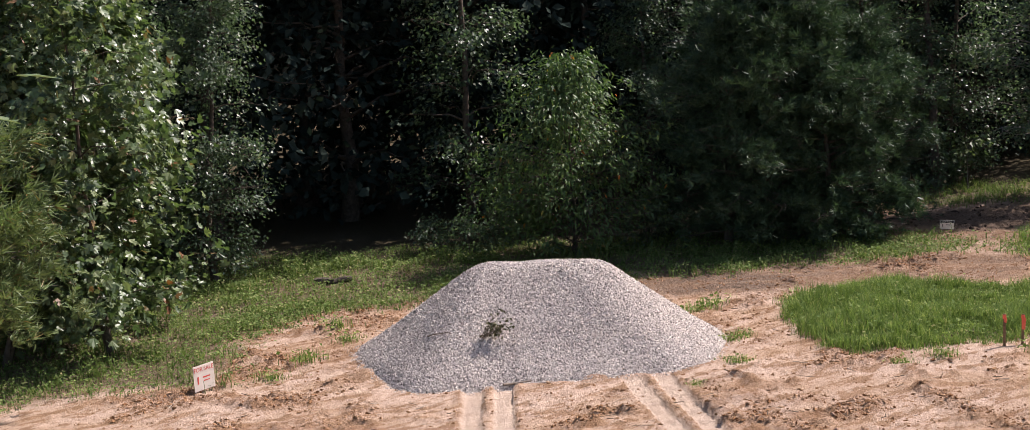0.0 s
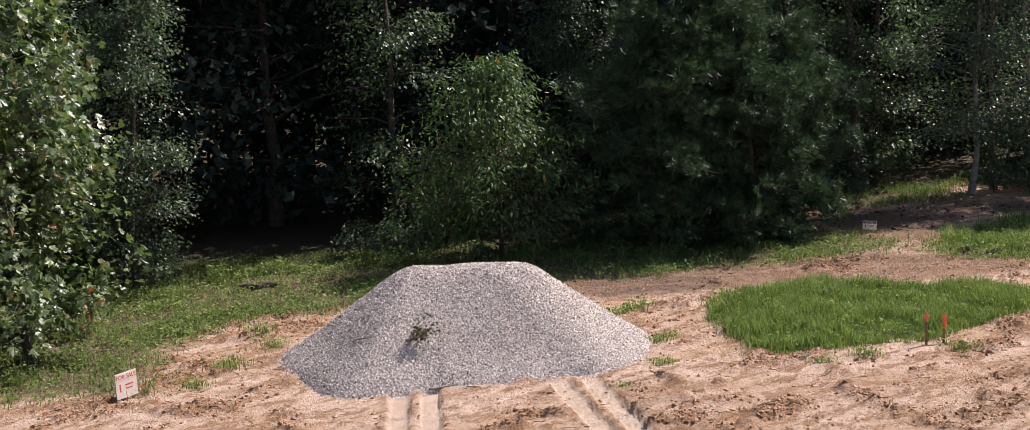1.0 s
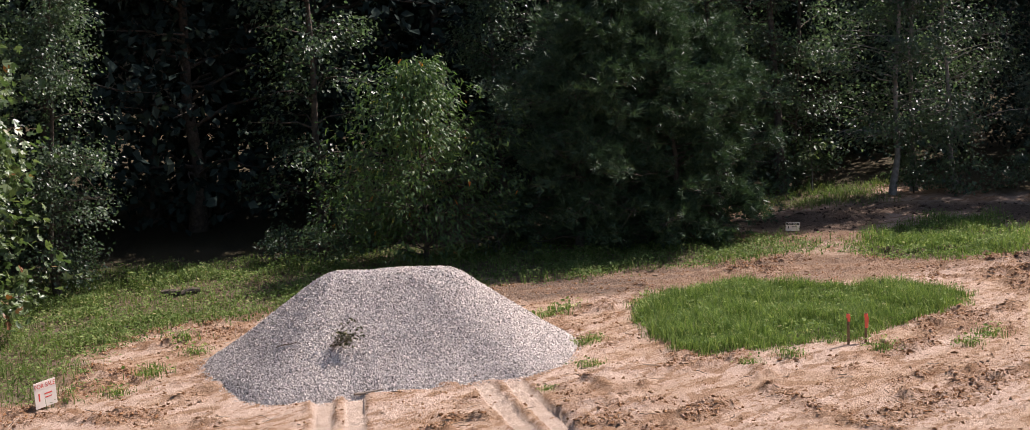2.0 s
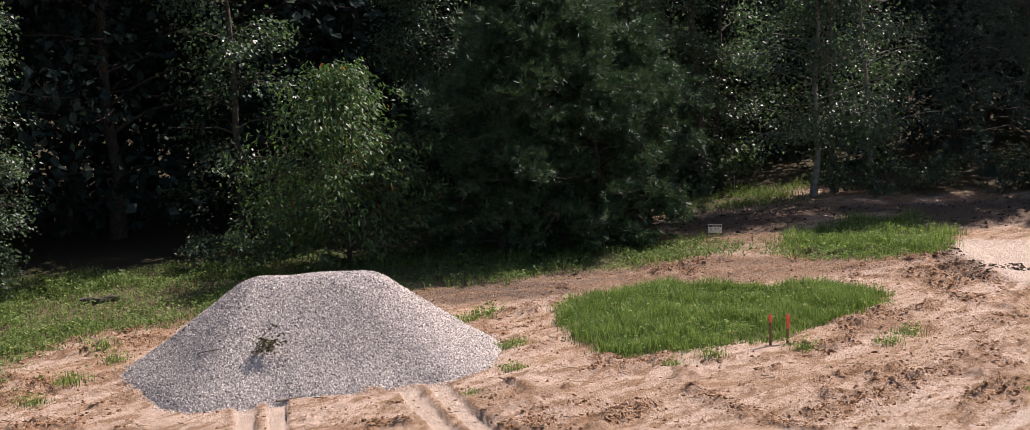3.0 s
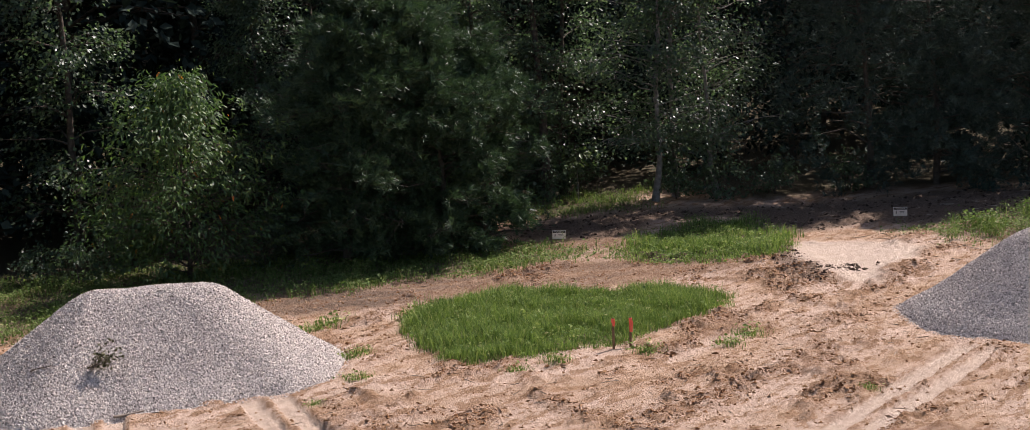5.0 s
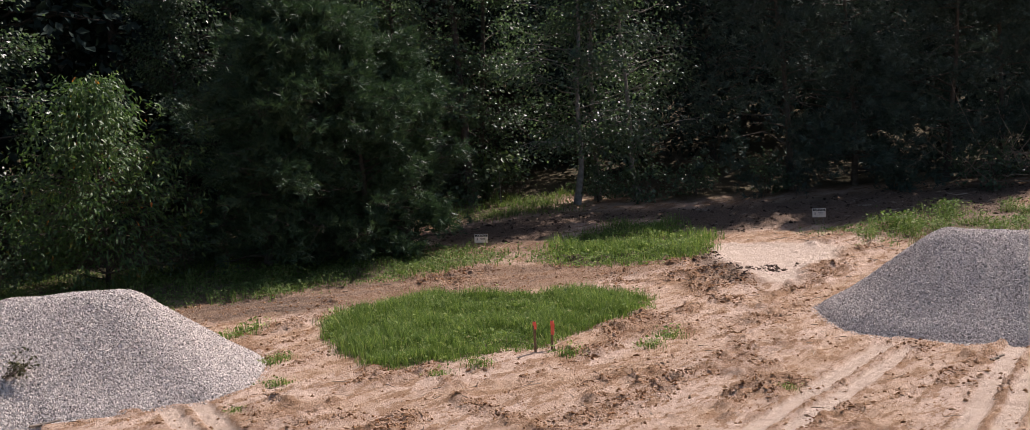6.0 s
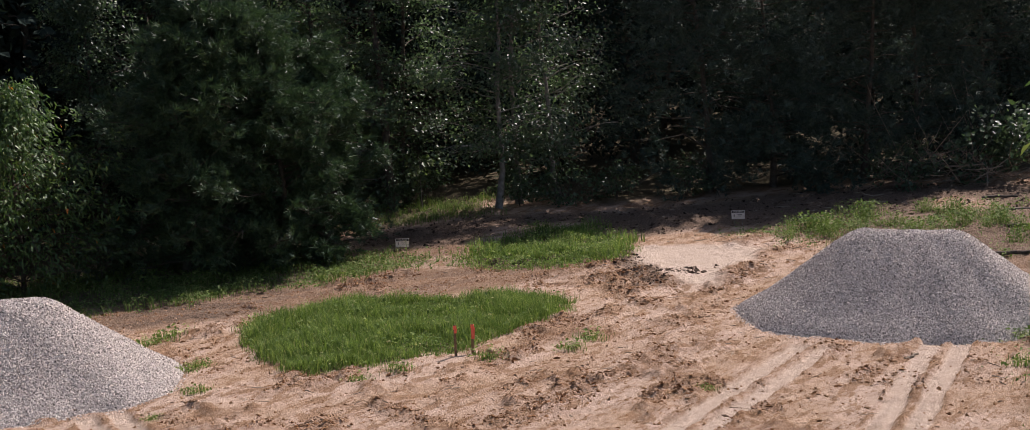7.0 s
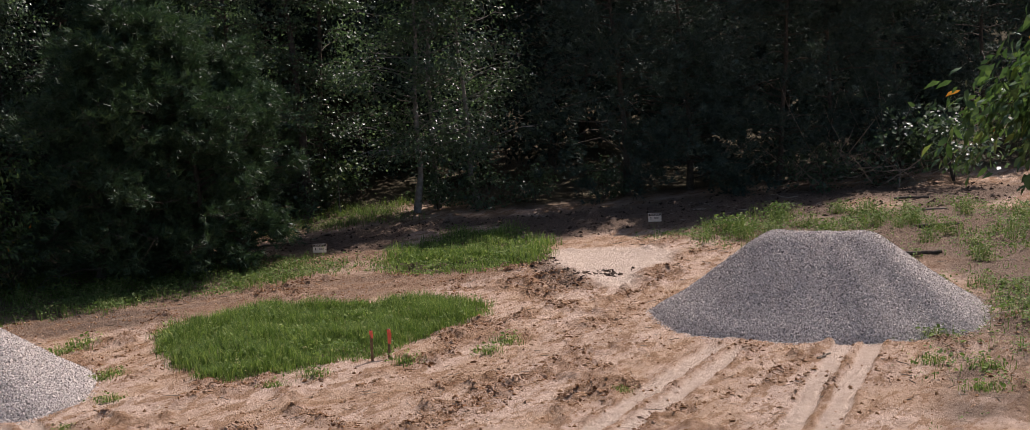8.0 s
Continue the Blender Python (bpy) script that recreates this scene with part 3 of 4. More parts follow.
TUFT_V, TUFT_F = [], []
for k in range(8):
    u, w = 2 * math.pi * k / 8, 0.25 + 0.75 * ((k * 5) % 8) / 8
    d = np.array([math.cos(w), math.sin(w) * math.cos(u), math.sin(w) * math.sin(u)])
    e = np.cross(d, (0.3, 0.5, 0.8))
    e /= np.linalg.norm(e)
    n0 = len(TUFT_V)
    TUFT_V += [tuple(-0.05 * e), tuple(0.05 * e), tuple(d)]
    TUFT_F.append((n0, n0 + 1, n0 + 2))
TUFT_V, TUFT_F = np.array(TUFT_V), np.array(TUFT_F)
KINDS = {"leaf": (LEAF_V, LEAF_F), "lance": (LANCE_V, LANCE_F), "ovate": (OVATE_V, LANCE_F), "lobed": (LOBED_V, LOBED_F), "tuft": (TUFT_V, TUFT_F)}


def tree_meshes(seed, height, radius, low, leaves, leaf_size, kind, leaf_mat, bark, trunk_r=0.09, limbs=40, clump=0.26, rise=0.5, droop=0.3, stems=1, top_narrow=1.0, twigs=True, hang=None, thin=1.1):
    """Trunk-and-limb mesh and crown mesh of one tree, root at the origin."""
    r = np.random.default_rng(seed)
    wood, tips = [], []
    for s in range(stems):
        lean = r.normal(0, 0.05 if stems == 1 else 0.16, 2) * height
        k = 9
        t = np.linspace(0, 1, k)
        wig = np.cumsum(r.normal(0, 0.02 * height / 3, (k, 2)), 0) * (t[:, None] > 0)
        h = height * (1 if s == 0 else r.uniform(0.7, 0.95))
        p = np.stack([lean[0] * t + wig[:, 0], lean[1] * t + wig[:, 1], h * 0.93 * t - 0.1], 1)
        tr = trunk_r * (1 if s == 0 else 0.7)
        wood.append(tube(p, tr * (1 - 0.85 * t) + tr * 0.5 * np.exp(-t * 18), 7))
        for _ in range(max(3, limbs // stems)):
            u = low + (0.97 - low) * r.random() ** 0.9
            q = np.array([np.interp(u, t, p[:, i]) for i in range(3)])
            prof = (math.sin(math.pi * min(1, 0.30 + 0.70 * (u - low) / (1 - low)) ** top_narrow) ** 0.8) * (0.6 + 0.55 * r.random())
            ln = radius * max(0.22, prof)
            a = r.uniform(0, 2 * math.pi)
            m = 5
            w = np.linspace(0, 1, m)
            zz = rise * w - droop * w * w + np.cumsum(r.normal(0, 0.05, m))
            bend = r.normal(0, 0.35)
            pts = q + ln * np.stack([w * np.cos(a + bend * w), w * np.sin(a + bend * w), zz], 1)
            pts[:, 2] = np.maximum(pts[:, 2], 0.12)
            lr = tr * 0.34 * (1 - 0.6 * u)
            wood.append(tube(pts, lr * (1 - 0.85 * w), 4))
            for c in range(5):
                e = r.uniform(0.30, 1.0)
                pc = np.array([np.interp(e, w, pts[:, i]) for i in range(3)])
                off = r.normal(0, 0.16 * ln, 3) * (1, 1, 0.7)
                end = pc + off
                end[2] = max(end[2], 0.1)
                if twigs:
                    wood.append(tube([pc, (pc + end) / 2 + r.normal(0, 0.02, 3), end], [lr * 0.4, lr * 0.25, lr * 0.08], 3))
                tips.append((*end, a))
    tips = np.array(tips)
    pick = r.integers(0, len(tips), leaves)
    density = r.random(len(tips)) ** thin
    pick = pick[r.random(leaves) < density[pick] + 0.10]
    n = len(pick)
    pos = tips[pick, :3] + r.normal(0, clump, (n, 3)) * (1, 1, 0.75)
    pos[:, 2] = np.maximum(pos[:, 2], 0.05)
    axis_xy = np.array([np.interp(pos[:, 2], p[:, 2], p[:, i]) for i in range(2)]).T
    out = np.concatenate([pos[:, :2] - axis_xy, np.zeros((n, 1))], 1)
    out /= np.linalg.norm(out, axis=1, keepdims=True) + 1e-6
    if kind == "tuft":
        along = out * 0.9 + r.normal(0, 0.45, (n, 3)) + (0, 0, 0.35)
        normal = r.normal(0, 1, (n, 3))
    else:
        fall = hang if hang is not None else (-1.1 if kind == "lance" else -0.35)
        along = out * 0.7 + r.normal(0, 0.6, (n, 3)) + (0, 0, fall)
        normal = out * 0.55 + r.normal(0, 0.55, (n, 3)) + (0, 0, 0.75)
    tv, tf = KINDS[kind]
    v, f = scatter(tv, tf, pos, frames_from(along, normal), leaf_size * r.uniform(0.6, 1.3, n), 0.03, r)
    wv, wf = join(wood)
    return mesh_np("trunk", wv, wf, bark, True), mesh_np("crown", v, f, leaf_mat)


def plant(name, meshes, x, y, turn=0.0, scale=1.0, label="", category="tree", group=""):
    z = float(ground_z(np.array([x]), np.array([y]))[0])
    ob = tagged(new(name), label, category, group)
    ob.matrix_basis = pose(x, y, z, 0, 0, turn) @ Matrix.Diagonal((scale, scale, scale, 1))
    part("trunk", meshes[0], ob)
    part("crown", meshes[1], ob)
    return ob


THICKET = [tree_meshes(150 + i, 12.5, 3.0, 0.01, 7500, 0.27, "leaf", M_SHADE_LEAF, M_BARK, 0.16, 70, 0.45, 0.45, 0.35, twigs=False) for i in range(3)]
PINES = [tree_meshes(200 + i, 6.6, 2.3, 0.02, 20000, 0.21, "tuft", M_NEEDLE, M_BARK, 0.10, 90, 0.16, 0.34, 0.26, top_narrow=0.8, thin=2.2) for i in range(2)]
TALL = [tree_meshes(120 + i, 9.6, 1.5, 0.05, 42000, 0.085, "leaf", M_LEAF, M_BARK, 0.08, 90, 0.19, 0.5, 0.4, thin=1.8) for i in range(3)]
IVY = tree_meshes(130, 9.0, 0.5, 0.02, 9500, 0.08, "leaf", M_LEAF, M_BARK, 0.12, 90, 0.12, 0.3, 0.5, thin=1.0)
YOUNG_PINE = tree_meshes(215, 4.6, 1.6, 0.32, 5200, 0.19, "tuft", M_YOUNG, M_BARK, 0.05, 46, 0.12, 0.30, 0.20, thin=1.4)
SWEET = [tree_meshes(300 + i, 6.6, 1.5, 0.07, 14000, 0.14, "lobed", M_LOBED, M_BARK, 0.055, 60, 0.19, 0.5, 0.35, stems=2, thin=1.6) for i in range(2)]
FAR_PINES = [tree_meshes(250 + i, 9.6, 2.4, 0.04, 14000, 0.19, "tuft", M_FAR_NEEDLE, M_BARK, 0.075, 95, 0.17, 0.22, 0.30, top_narrow=0.8, twigs=False) for i in range(3)]
BUSH = tree_meshes(404, 4.3, 1.75, 0.01, 21000, 0.125, "lance", M_LANCE, M_BARK, 0.045, 140, 0.17, 0.50, 0.30, hang=-0.55, thin=1.0)
BIRCH = [tree_meshes(500 + i, 8.5, 1.7, 0.12, 24000, 0.085, "leaf", M_LEAF, M_PALE_BARK, 0.07, 64, 0.21, 0.5, 0.35, thin=1.4) for i in range(2)]
SHRUB = [tree_meshes(600 + i, 1.5, 0.9, 0.05, 1700, 0.11, "leaf", M_LEAF, M_BARK, 0.02, 22, 0.13, 0.6, 0.3, stems=3) for i in range(2)]
SAPLING = tree_meshes(650, 1.55, 0.55, 0.45, 260, 0.13, "leaf", M_LOBED, M_PALE_BARK, 0.014, 12, 0.09, 0.5, 0.2)
HANGING = tree_meshes(700, 5.62, 1.3, 0.83, 26000, 0.118, "ovate", M_LANCE, M_BARK, 0.05, 130, 0.14, 0.30, 0.42, hang=-1.0, thin=0.5, top_narrow=1.8)
NEAR = tree_meshes(710, 6.3, 1.35, 0.62, 700, 0.19, "lobed", M_LOBED, M_BARK, 0.06, 18, 0.20, 0.4, 0.3)

# broadleaf trees at the edge of the clearing, beside the sign
for i, (x, y, s, a) in enumerate([(-6.45, 24.6, 1.0, 20), (-8.0, 24.2, 1.05, 140), (-7.0, 26.0, 1.1, 250), (-9.2, 25.4, 1.1, 70), (-8.4, 27.4, 1.2, 330)]):
    plant("sweetgum_tree", SWEET[i % 2], x, y, a, s, "young broadleaf tree with lobed green leaves, sunlit", "tree", "broadleaf trees at the verge")
plant("pine_tree", YOUNG_PINE, -7.35, 21.0, 30, 1.0, "young pine with loose yellow-green needles at the verge", "tree")
plant("vine_clad_tree", IVY, 9.7, 36.5, 0, 1.0, "slender trunk clad in leafy vines at the forest edge", "tree")
plant("bush", BUSH, 1.12, 31.0, 0, 1.0, "rounded green bush with drooping narrow leaves behind the gravel", "bush")
for i, (x, y, s, a) in enumerate([(4.2, 31.4, 0.78, 10), (5.0, 30.9, 0.86, 100), (6.2, 31.1, 0.78, 200), (5.2, 33.2, 1.05, 300), (7.1, 31.7, 0.72, 160)]):
    plant("pine_tree", PINES[i % 2], x, y, a, s, "dense dark green pine with low branches", "tree", "pines at the clearing")
for i, (x, y, s, a) in enumerate([(11.8, 35.0, 1.0, 0), (12.5, 35.5, 1.05, 90), (13.3, 34.9, 0.95, 200)]):
    plant("birch_tree", BIRCH[i % 2], x, y, a, s, "slender tree with pale bark and small leaves", "tree", "pale trees at the forest edge")
plant("sapling", SAPLING, 10.35, 36.2, 40, 1.0, "thin sapling with pale sunlit leaves", "sapling")
plant("hanging_tree", HANGING, 8.80, 8.71, 0, 0.95, "tree with long drooping green and orange leaves near the tracks", "tree")
plant("oak_tree", NEAR, -3.95, 8.3, 0, 1.0, "close tree with large lobed leaves", "tree")
for i, (x, y, s, a) in enumerate([(-0.9, 31.2, 0.7, 0), (-1.6, 31.8, 0.6, 90), (2.6, 31.4, 0.7, 60), (6.9, 32.2, 0.6, 10), (7.6, 34.9, 0.8, 80), (12.4, 35.2, 0.75, 120), (13.4, 34.7, 0.8, 200),
                                   (14.6, 34.6, 0.7, 250), (16.2, 34.2, 0.7, 300), (20.6, 31.9, 0.9, 0), (22.6, 31.6, 1.2, 50), (23.6, 30.8, 1.3, 140), (0.2, 33.0, 1.0, 70), (9.6, 37.0, 0.9, 10), (8.3, 36.4, 1.0, 200)]):
    plant("shrub", SHRUB[i % 2], x, y, a, s, "low leafy shrub at the forest edge", "shrub", "shrubs at the forest edge")

# the forest edge and the thicket behind it
EDGE = [(-12.0, 28.6), (-10.0, 29.0), (-7.6, 30.4), (-5.75, 30.1), (-0.95, 34.5), (3.2, 35.6), (5.6, 37.2), (7.6, 40.0), (8.7, 37.6), (10.4, 37.7), (16.4, 34.5), (18.2, 33.9), (20.2, 34.0), (22.3, 34.2), (24.8, 34.8), (27.6, 34.8), (31.0, 33.5)]
BEHIND = [(-20, 29), (-16, 30.5), (-12.5, 31.5), (-9.5, 33), (-6.6, 35), (-3.8, 37), (-1.0, 38.5), (2.0, 39.2), (5.0, 40), (8.0, 41), (11.0, 41), (14.0, 40.3), (17.0, 39.5), (20.0, 38.5), (23.0, 37.5), (26.0, 36), (29.0, 34), (32.5, 31.5), (36, 28)]
r_for = np.random.default_rng(77)
for i, (x, y) in enumerate(EDGE):
    px, py = x + r_for.normal(0, 0.3), y + r_for.normal(0, 0.3)
    if x > 14:
        plant("pine_tree", FAR_PINES[i % 3], px, py, r_for.uniform(0, 360), r_for.uniform(0.95, 1.05) * (0.9 if x > 17 else 1.05), "tall dark pine in the shaded forest edge", "tree", "forest trees")
    else:
        plant("forest_tree", TALL[i % 3], x, y, r_for.uniform(0, 360), 1.15 if -3 < x < 0 else 0.8 if 3 < x < 4 or -6 < x < -5 else 1.0, "leafy deciduous tree in the dark forest edge", "tree", "forest trees")
# thicket tops, above the view, are sized to block or pass the sun
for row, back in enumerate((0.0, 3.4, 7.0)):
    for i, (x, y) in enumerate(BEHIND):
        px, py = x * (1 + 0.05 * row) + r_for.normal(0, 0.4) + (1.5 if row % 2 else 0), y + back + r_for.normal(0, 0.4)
        plant("thicket_tree", THICKET[(i + row) % 3], px, py, r_for.uniform(0, 360), r_for.uniform(0.9, 1.15) * (0.55 if px > 24 or row == 0 and 9 < px < 20 else 0.75 if px > 13 else 1.0), "large leafy forest tree with the inner shade put into its near-black leaf colour", "tree", "forest trees")

# an added belt of near-black leaves closes the view behind the thicket as deep shade
r_far = np.random.default_rng(88)
n_far = 15000
ax = r_far.uniform(-48, 62, n_far)
ay = 57.0 - 0.006 * (ax - 6) ** 2 + r_far.uniform(-2.0, 2.5, n_far)
az = ground_z(ax, ay) + 10.5 * r_far.random(n_far) * (0.75 + 0.25 * fbm(ax, ay * 0, 3.0, 89, 3))
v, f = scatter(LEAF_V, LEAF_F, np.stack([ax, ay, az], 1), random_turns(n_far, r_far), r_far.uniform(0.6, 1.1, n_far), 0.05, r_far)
tagged(new("dark_leaf_belt", mesh_np("dark_leaf_belt", v, f, M_SHADE_LEAF)), "added belt of near-black leaves standing in for deep forest shade", "woods", kind="stuff")

# ---- grass ----
BLADE_V = np.array([(0, -0.5, 0), (0, 0.5, 0), (0.12, -0.38, 0.55), (0.12, 0.38, 0.55), (0.42, 0, 1.0)], float)
BLADE_F = np.array([(0, 1, 3), (0, 3, 2), (2, 3, 4)])


def grass(name, outline, per_m2, lo, hi, width, mat, label, seed, soft=0.25, leafy=0.0, patchy=0.0, box=None, lean=1.0):
    r = np.random.default_rng(seed)
    o = np.array(outline)
    x0, y0 = o.min(0) - 0.4
    x1, y1 = o.max(0) + 0.4
    if box:
        x0, y0, x1, y1 = max(x0, box[0]), max(y0, box[1]), min(x1, box[2]), min(y1, box[3])
    n = int((x1 - x0) * (y1 - y0) * per_m2)
    x, y = r.uniform(x0, x1, n), r.uniform(y0, y1, n)
    d = poly_dist(x, y, outline) + 0.7 * (fbm(x, y, 0.8, seed, 3) - 0.5)
    keep = r.random(n) < sstep(-soft, soft, d) * (1 - patchy * sstep(0.62, 0.40, fbm(x, y, 1.3, seed + 5, 4)))
    x, y = x[keep], y[keep]
    n = len(x)
    tall = (lo + (hi - lo) * r.random(n)) * (0.45 + 1.1 * sstep(0.25, 0.75, fbm(x, y, 0.55, seed + 9, 3)))
    a = r.uniform(0, 2 * math.pi, n)
    up = np.zeros((n, 3, 3))
    c, s = np.cos(a), np.sin(a)
    up[:, 0, 0], up[:, 0, 1], up[:, 1, 0], up[:, 1, 1], up[:, 2, 2] = c, -s, s, c, 1
    v, f = scatter(BLADE_V, BLADE_F, np.stack([x, y, ground_z(x, y) - 0.01], 1), up, np.stack([tall * lean * r.uniform(0.3, 2.0, n), width * r.uniform(0.6, 1.5, n), tall * r.uniform(0.7, 1.1, n)], 1), 0.0, r)
    pieces = [(v, f)]
    if leafy:
        k = int(n * leafy)
        i = r.integers(0, n, k)
        pos = np.stack([x[i] + r.normal(0, 0.05, k), y[i] + r.normal(0, 0.05, k), ground_z(x[i], y[i]) + tall[i] * r.uniform(0.1, 0.9, k)], 1)
        along = r.normal(0, 1, (k, 3)) * (1, 1, 0.3)
        pieces.append(scatter(LEAF_V, LEAF_F, pos, frames_from(along, r.normal(0, 0.4, (k, 3)) + (0, 0, 1)), r.uniform(0.03, 0.075, k), 0.02, r))
    v, f = join(pieces)
    tagged(new(name, mesh_np(name, v, f, mat)), label, "grass", kind="stuff")


grass("grass_patch", PATCH, 4200, 0.06, 0.20, 0.009, M_GRASS, "lush green island of tall grass in bare soil", 11, 0.25, 0.08, 0.2, lean=0.85)
grass("grass_patch", PATCH_FAR, 1100, 0.07, 0.20, 0.012, M_GRASS, "patch of green grass at the back of the clearing", 12, 0.4, 0.5, 0.4, lean=0.8)
grass("grass_strip", STRIP, 420, 0.06, 0.19, 0.012, M_WEED, "sunlit strip of grass at the forest edge", 13, 0.5, 0.3)
grass("verge_weeds", VERGE, 560, 0.05, 0.19, 0.011, M_WEED, "low green weeds and grass on the verge", 14, 0.6, 1.5, 0.66, (-9, 21, 10, 32.5))
grass("weeds", ROUGH, 26, 0.05, 0.18, 0.009, M_WEED, "thin weeds among litter beside the gravel", 16, 0.8, 3.0, 0.97)
grass("weeds", WEEDS, 170, 0.06, 0.24, 0.010, M_WEED, "sparse green weeds on rough soil", 15, 0.8, 3.0, 0.95)

# ---- signs and stakes ----
M_SIGN = plain_material("sign_board", (0.72, 0.63, 0.57), (0.82, 0.75, 0.69), 8.0, 0.6)
sm = M_SIGN.node_tree
glow = sm.nodes.new("ShaderNodeBsdfTranslucent")
glow.inputs["Color"].default_value = (0.8, 0.74, 0.68, 1)
blend = sm.nodes.new("ShaderNodeMixShader")
blend.inputs[0].default_value = 0.35
sm.links.new(sm.nodes["Principled BSDF"].outputs[0], blend.inputs[1])
sm.links.new(glow.outputs[0], blend.inputs[2])
sm.links.new(blend.outputs[0], sm.nodes["Material Output"].inputs["Surface"])
M_RED = plain_material("sign_red", (0.45, 0.05, 0.04), (0.55, 0.09, 0.06), 9.0, 0.6)
M_DARK = plain_material("sign_dark", (0.04, 0.035, 0.03), (0.07, 0.06, 0.055), 9.0, 0.6)
M_WIRE = plain_material("sign_wire", (0.10, 0.09, 0.08), (0.2, 0.18, 0.16), 20.0, 0.5)
M_STAKE = plain_material("stake_wood", (0.12, 0.07, 0.04), (0.26, 0.17, 0.10), 22.0, 0.85, 0.2, 0.004)
M_FLAG = plain_material("flagging_tape", (0.85, 0.12, 0.07), (1.0, 0.2, 0.13), 12.0, 0.5)


def box_bm(bm, sx, sy, sz, cx=0, cy=0, cz=0, bevel=0.0):
    out = bmesh.ops.create_cube(bm, size=1.0, matrix=Matrix.Translation((cx, cy, cz)) @ Matrix.Diagonal((sx, sy, sz, 1)))
    if bevel:
        bmesh.ops.bevel(bm, geom=[e for e in bm.edges if e.verts[0] in out["verts"]], offset=bevel, segments=1, affect="EDGES")


def board(name, sx, sy, sz, mat, parent, c, label="", bevel=0.0):
    bm = bmesh.new()
    box_bm(bm, sx, sy, sz, *c, bevel)
    return part(name, bm_mesh(name, bm, mat), parent, label)


def text_part(words, size, mat, parent, x, y, z):
    cu = bpy.data.curves.new("text", "FONT")
    cu.body, cu.size, cu.align_x, cu.align_y, cu.extrude = words, size, "CENTER", "CENTER", 0.001
    tmp = bpy.data.objects.new("tmp_text", cu)
    scene.collection.objects.link(tmp)
    bpy.context.view_layer.update()
    me = bpy.data.meshes.new_from_object(tmp.evaluated_get(bpy.context.evaluated_depsgraph_get()))
    bpy.data.objects.remove(tmp)
    me.materials.clear()
    me.materials.append(mat)
    ob = part("lettering", me, parent)
    ob.matrix_basis = pose(x, y, z, 90, 0, 0)
    return ob


def build_sign(x, y, turn, lean, w, h, low, header, ink, label):
    ob = tagged(new("yard_sign"), label, "sign", "for sale signs")
    ob.matrix_basis = pose(x, y, float(ground_z(np.array([x]), np.array([y]))[0]), 0, lean, turn)
    p = board("panel", w, 0.006, h, M_SIGN, ob, (0, 0, low + h / 2), "pale board with a printed heading", 0.001)
    board("heading", w * 0.94, 0.002, h * 0.26, header, p, (0, -0.0045, low + h * 0.83))
    text_part("FOR SALE", h * 0.24, M_SIGN if header is M_DARK else M_RED, p, 0, -0.0065, low + h * 0.83)
    board("printed_figure", w * 0.06, 0.002, h * 0.30, ink, p, (-w * 0.30, -0.0045, low + h * 0.42))
    board("printed_line", w * 0.36, 0.002, h * 0.05, ink, p, (w * 0.12, -0.0045, low + h * 0.50))
    board("printed_line", w * 0.30, 0.002, h * 0.04, ink, p, (w * 0.12, -0.0045, low + h * 0.36))
    for sx in (-0.3, 0.3):
        bm = bmesh.new()
        bmesh.ops.create_cone(bm, segments=6, radius1=0.005, radius2=0.005, depth=low + h * 0.5 + 0.1, matrix=Matrix.Translation((sx * w, 0.007, (low + h * 0.5) / 2 - 0.05)))
        part("wire_leg", bm_mesh("wire_leg", bm, M_WIRE), ob)
    return ob


def build_stake(x, y, tall, flag, lean, turn, low_flag):
    ob = tagged(new("survey_stake"), "brown wooden survey stake with orange-red flagging at its top", "stake", "survey stakes")
    ob.matrix_basis = pose(x, y, float(ground_z(np.array([x]), np.array([y]))[0]), 0, lean, turn)
    bm = bmesh.new()
    box_bm(bm, 0.038, 0.022, tall + 0.12, 0, 0, tall / 2 - 0.06, 0.003)
    part("stake", bm_mesh("stake", bm, M_STAKE), ob)
    bm = bmesh.new()
    box_bm(bm, 0.05, 0.032, 0.06, 0, 0, tall - 0.04, 0.006)
    part("tape_wrap", bm_mesh("tape_wrap", bm, M_FLAG), ob, "bright orange-red tape")
    n = 6
    v, f = [], []
    for i in range(n + 1):
        t = i / n
        z = tall - 0.05 - flag * t
        wv = 0.008 * math.sin(t * 7 + x)
        w = low_flag * (1 - 0.25 * t)
        v += [(-w / 2 + 0.01, -0.020 + wv, z), (w / 2 + 0.01, -0.024 - wv, z), (w / 2 + 0.01, -0.021 - wv, z), (-w / 2 + 0.01, -0.017 + wv, z)]
    for i in range(n):
        for j in range(4):
            f.append((i * 4 + j, i * 4 + (j + 1) % 4, i * 4 + 4 + (j + 1) % 4, i * 4 + 4 + j))
    part("flag", mesh_np("flag", v, f, M_FLAG, True), ob, "hanging strip of orange-red tape")
    return ob


build_sign(-4.47, 21.95, 54, -1, 0.39, 0.36, 0.04, M_SIGN, M_RED, "leaning for-sale sign with red print on the verge")
build_sign(8.42, 31.0, -14, 3, 0.27, 0.175, 0.07, M_DARK, M_DARK, "small white for-sale sign on shaded soil")
build_sign(15.2, 29.6, -28, 0, 0.27, 0.18, 0.14, M_DARK, M_DARK, "small white for-sale sign near the dark forest")
build_stake(6.75, 21.95, 0.46, 0.07, 0.5, -14, 0.045)
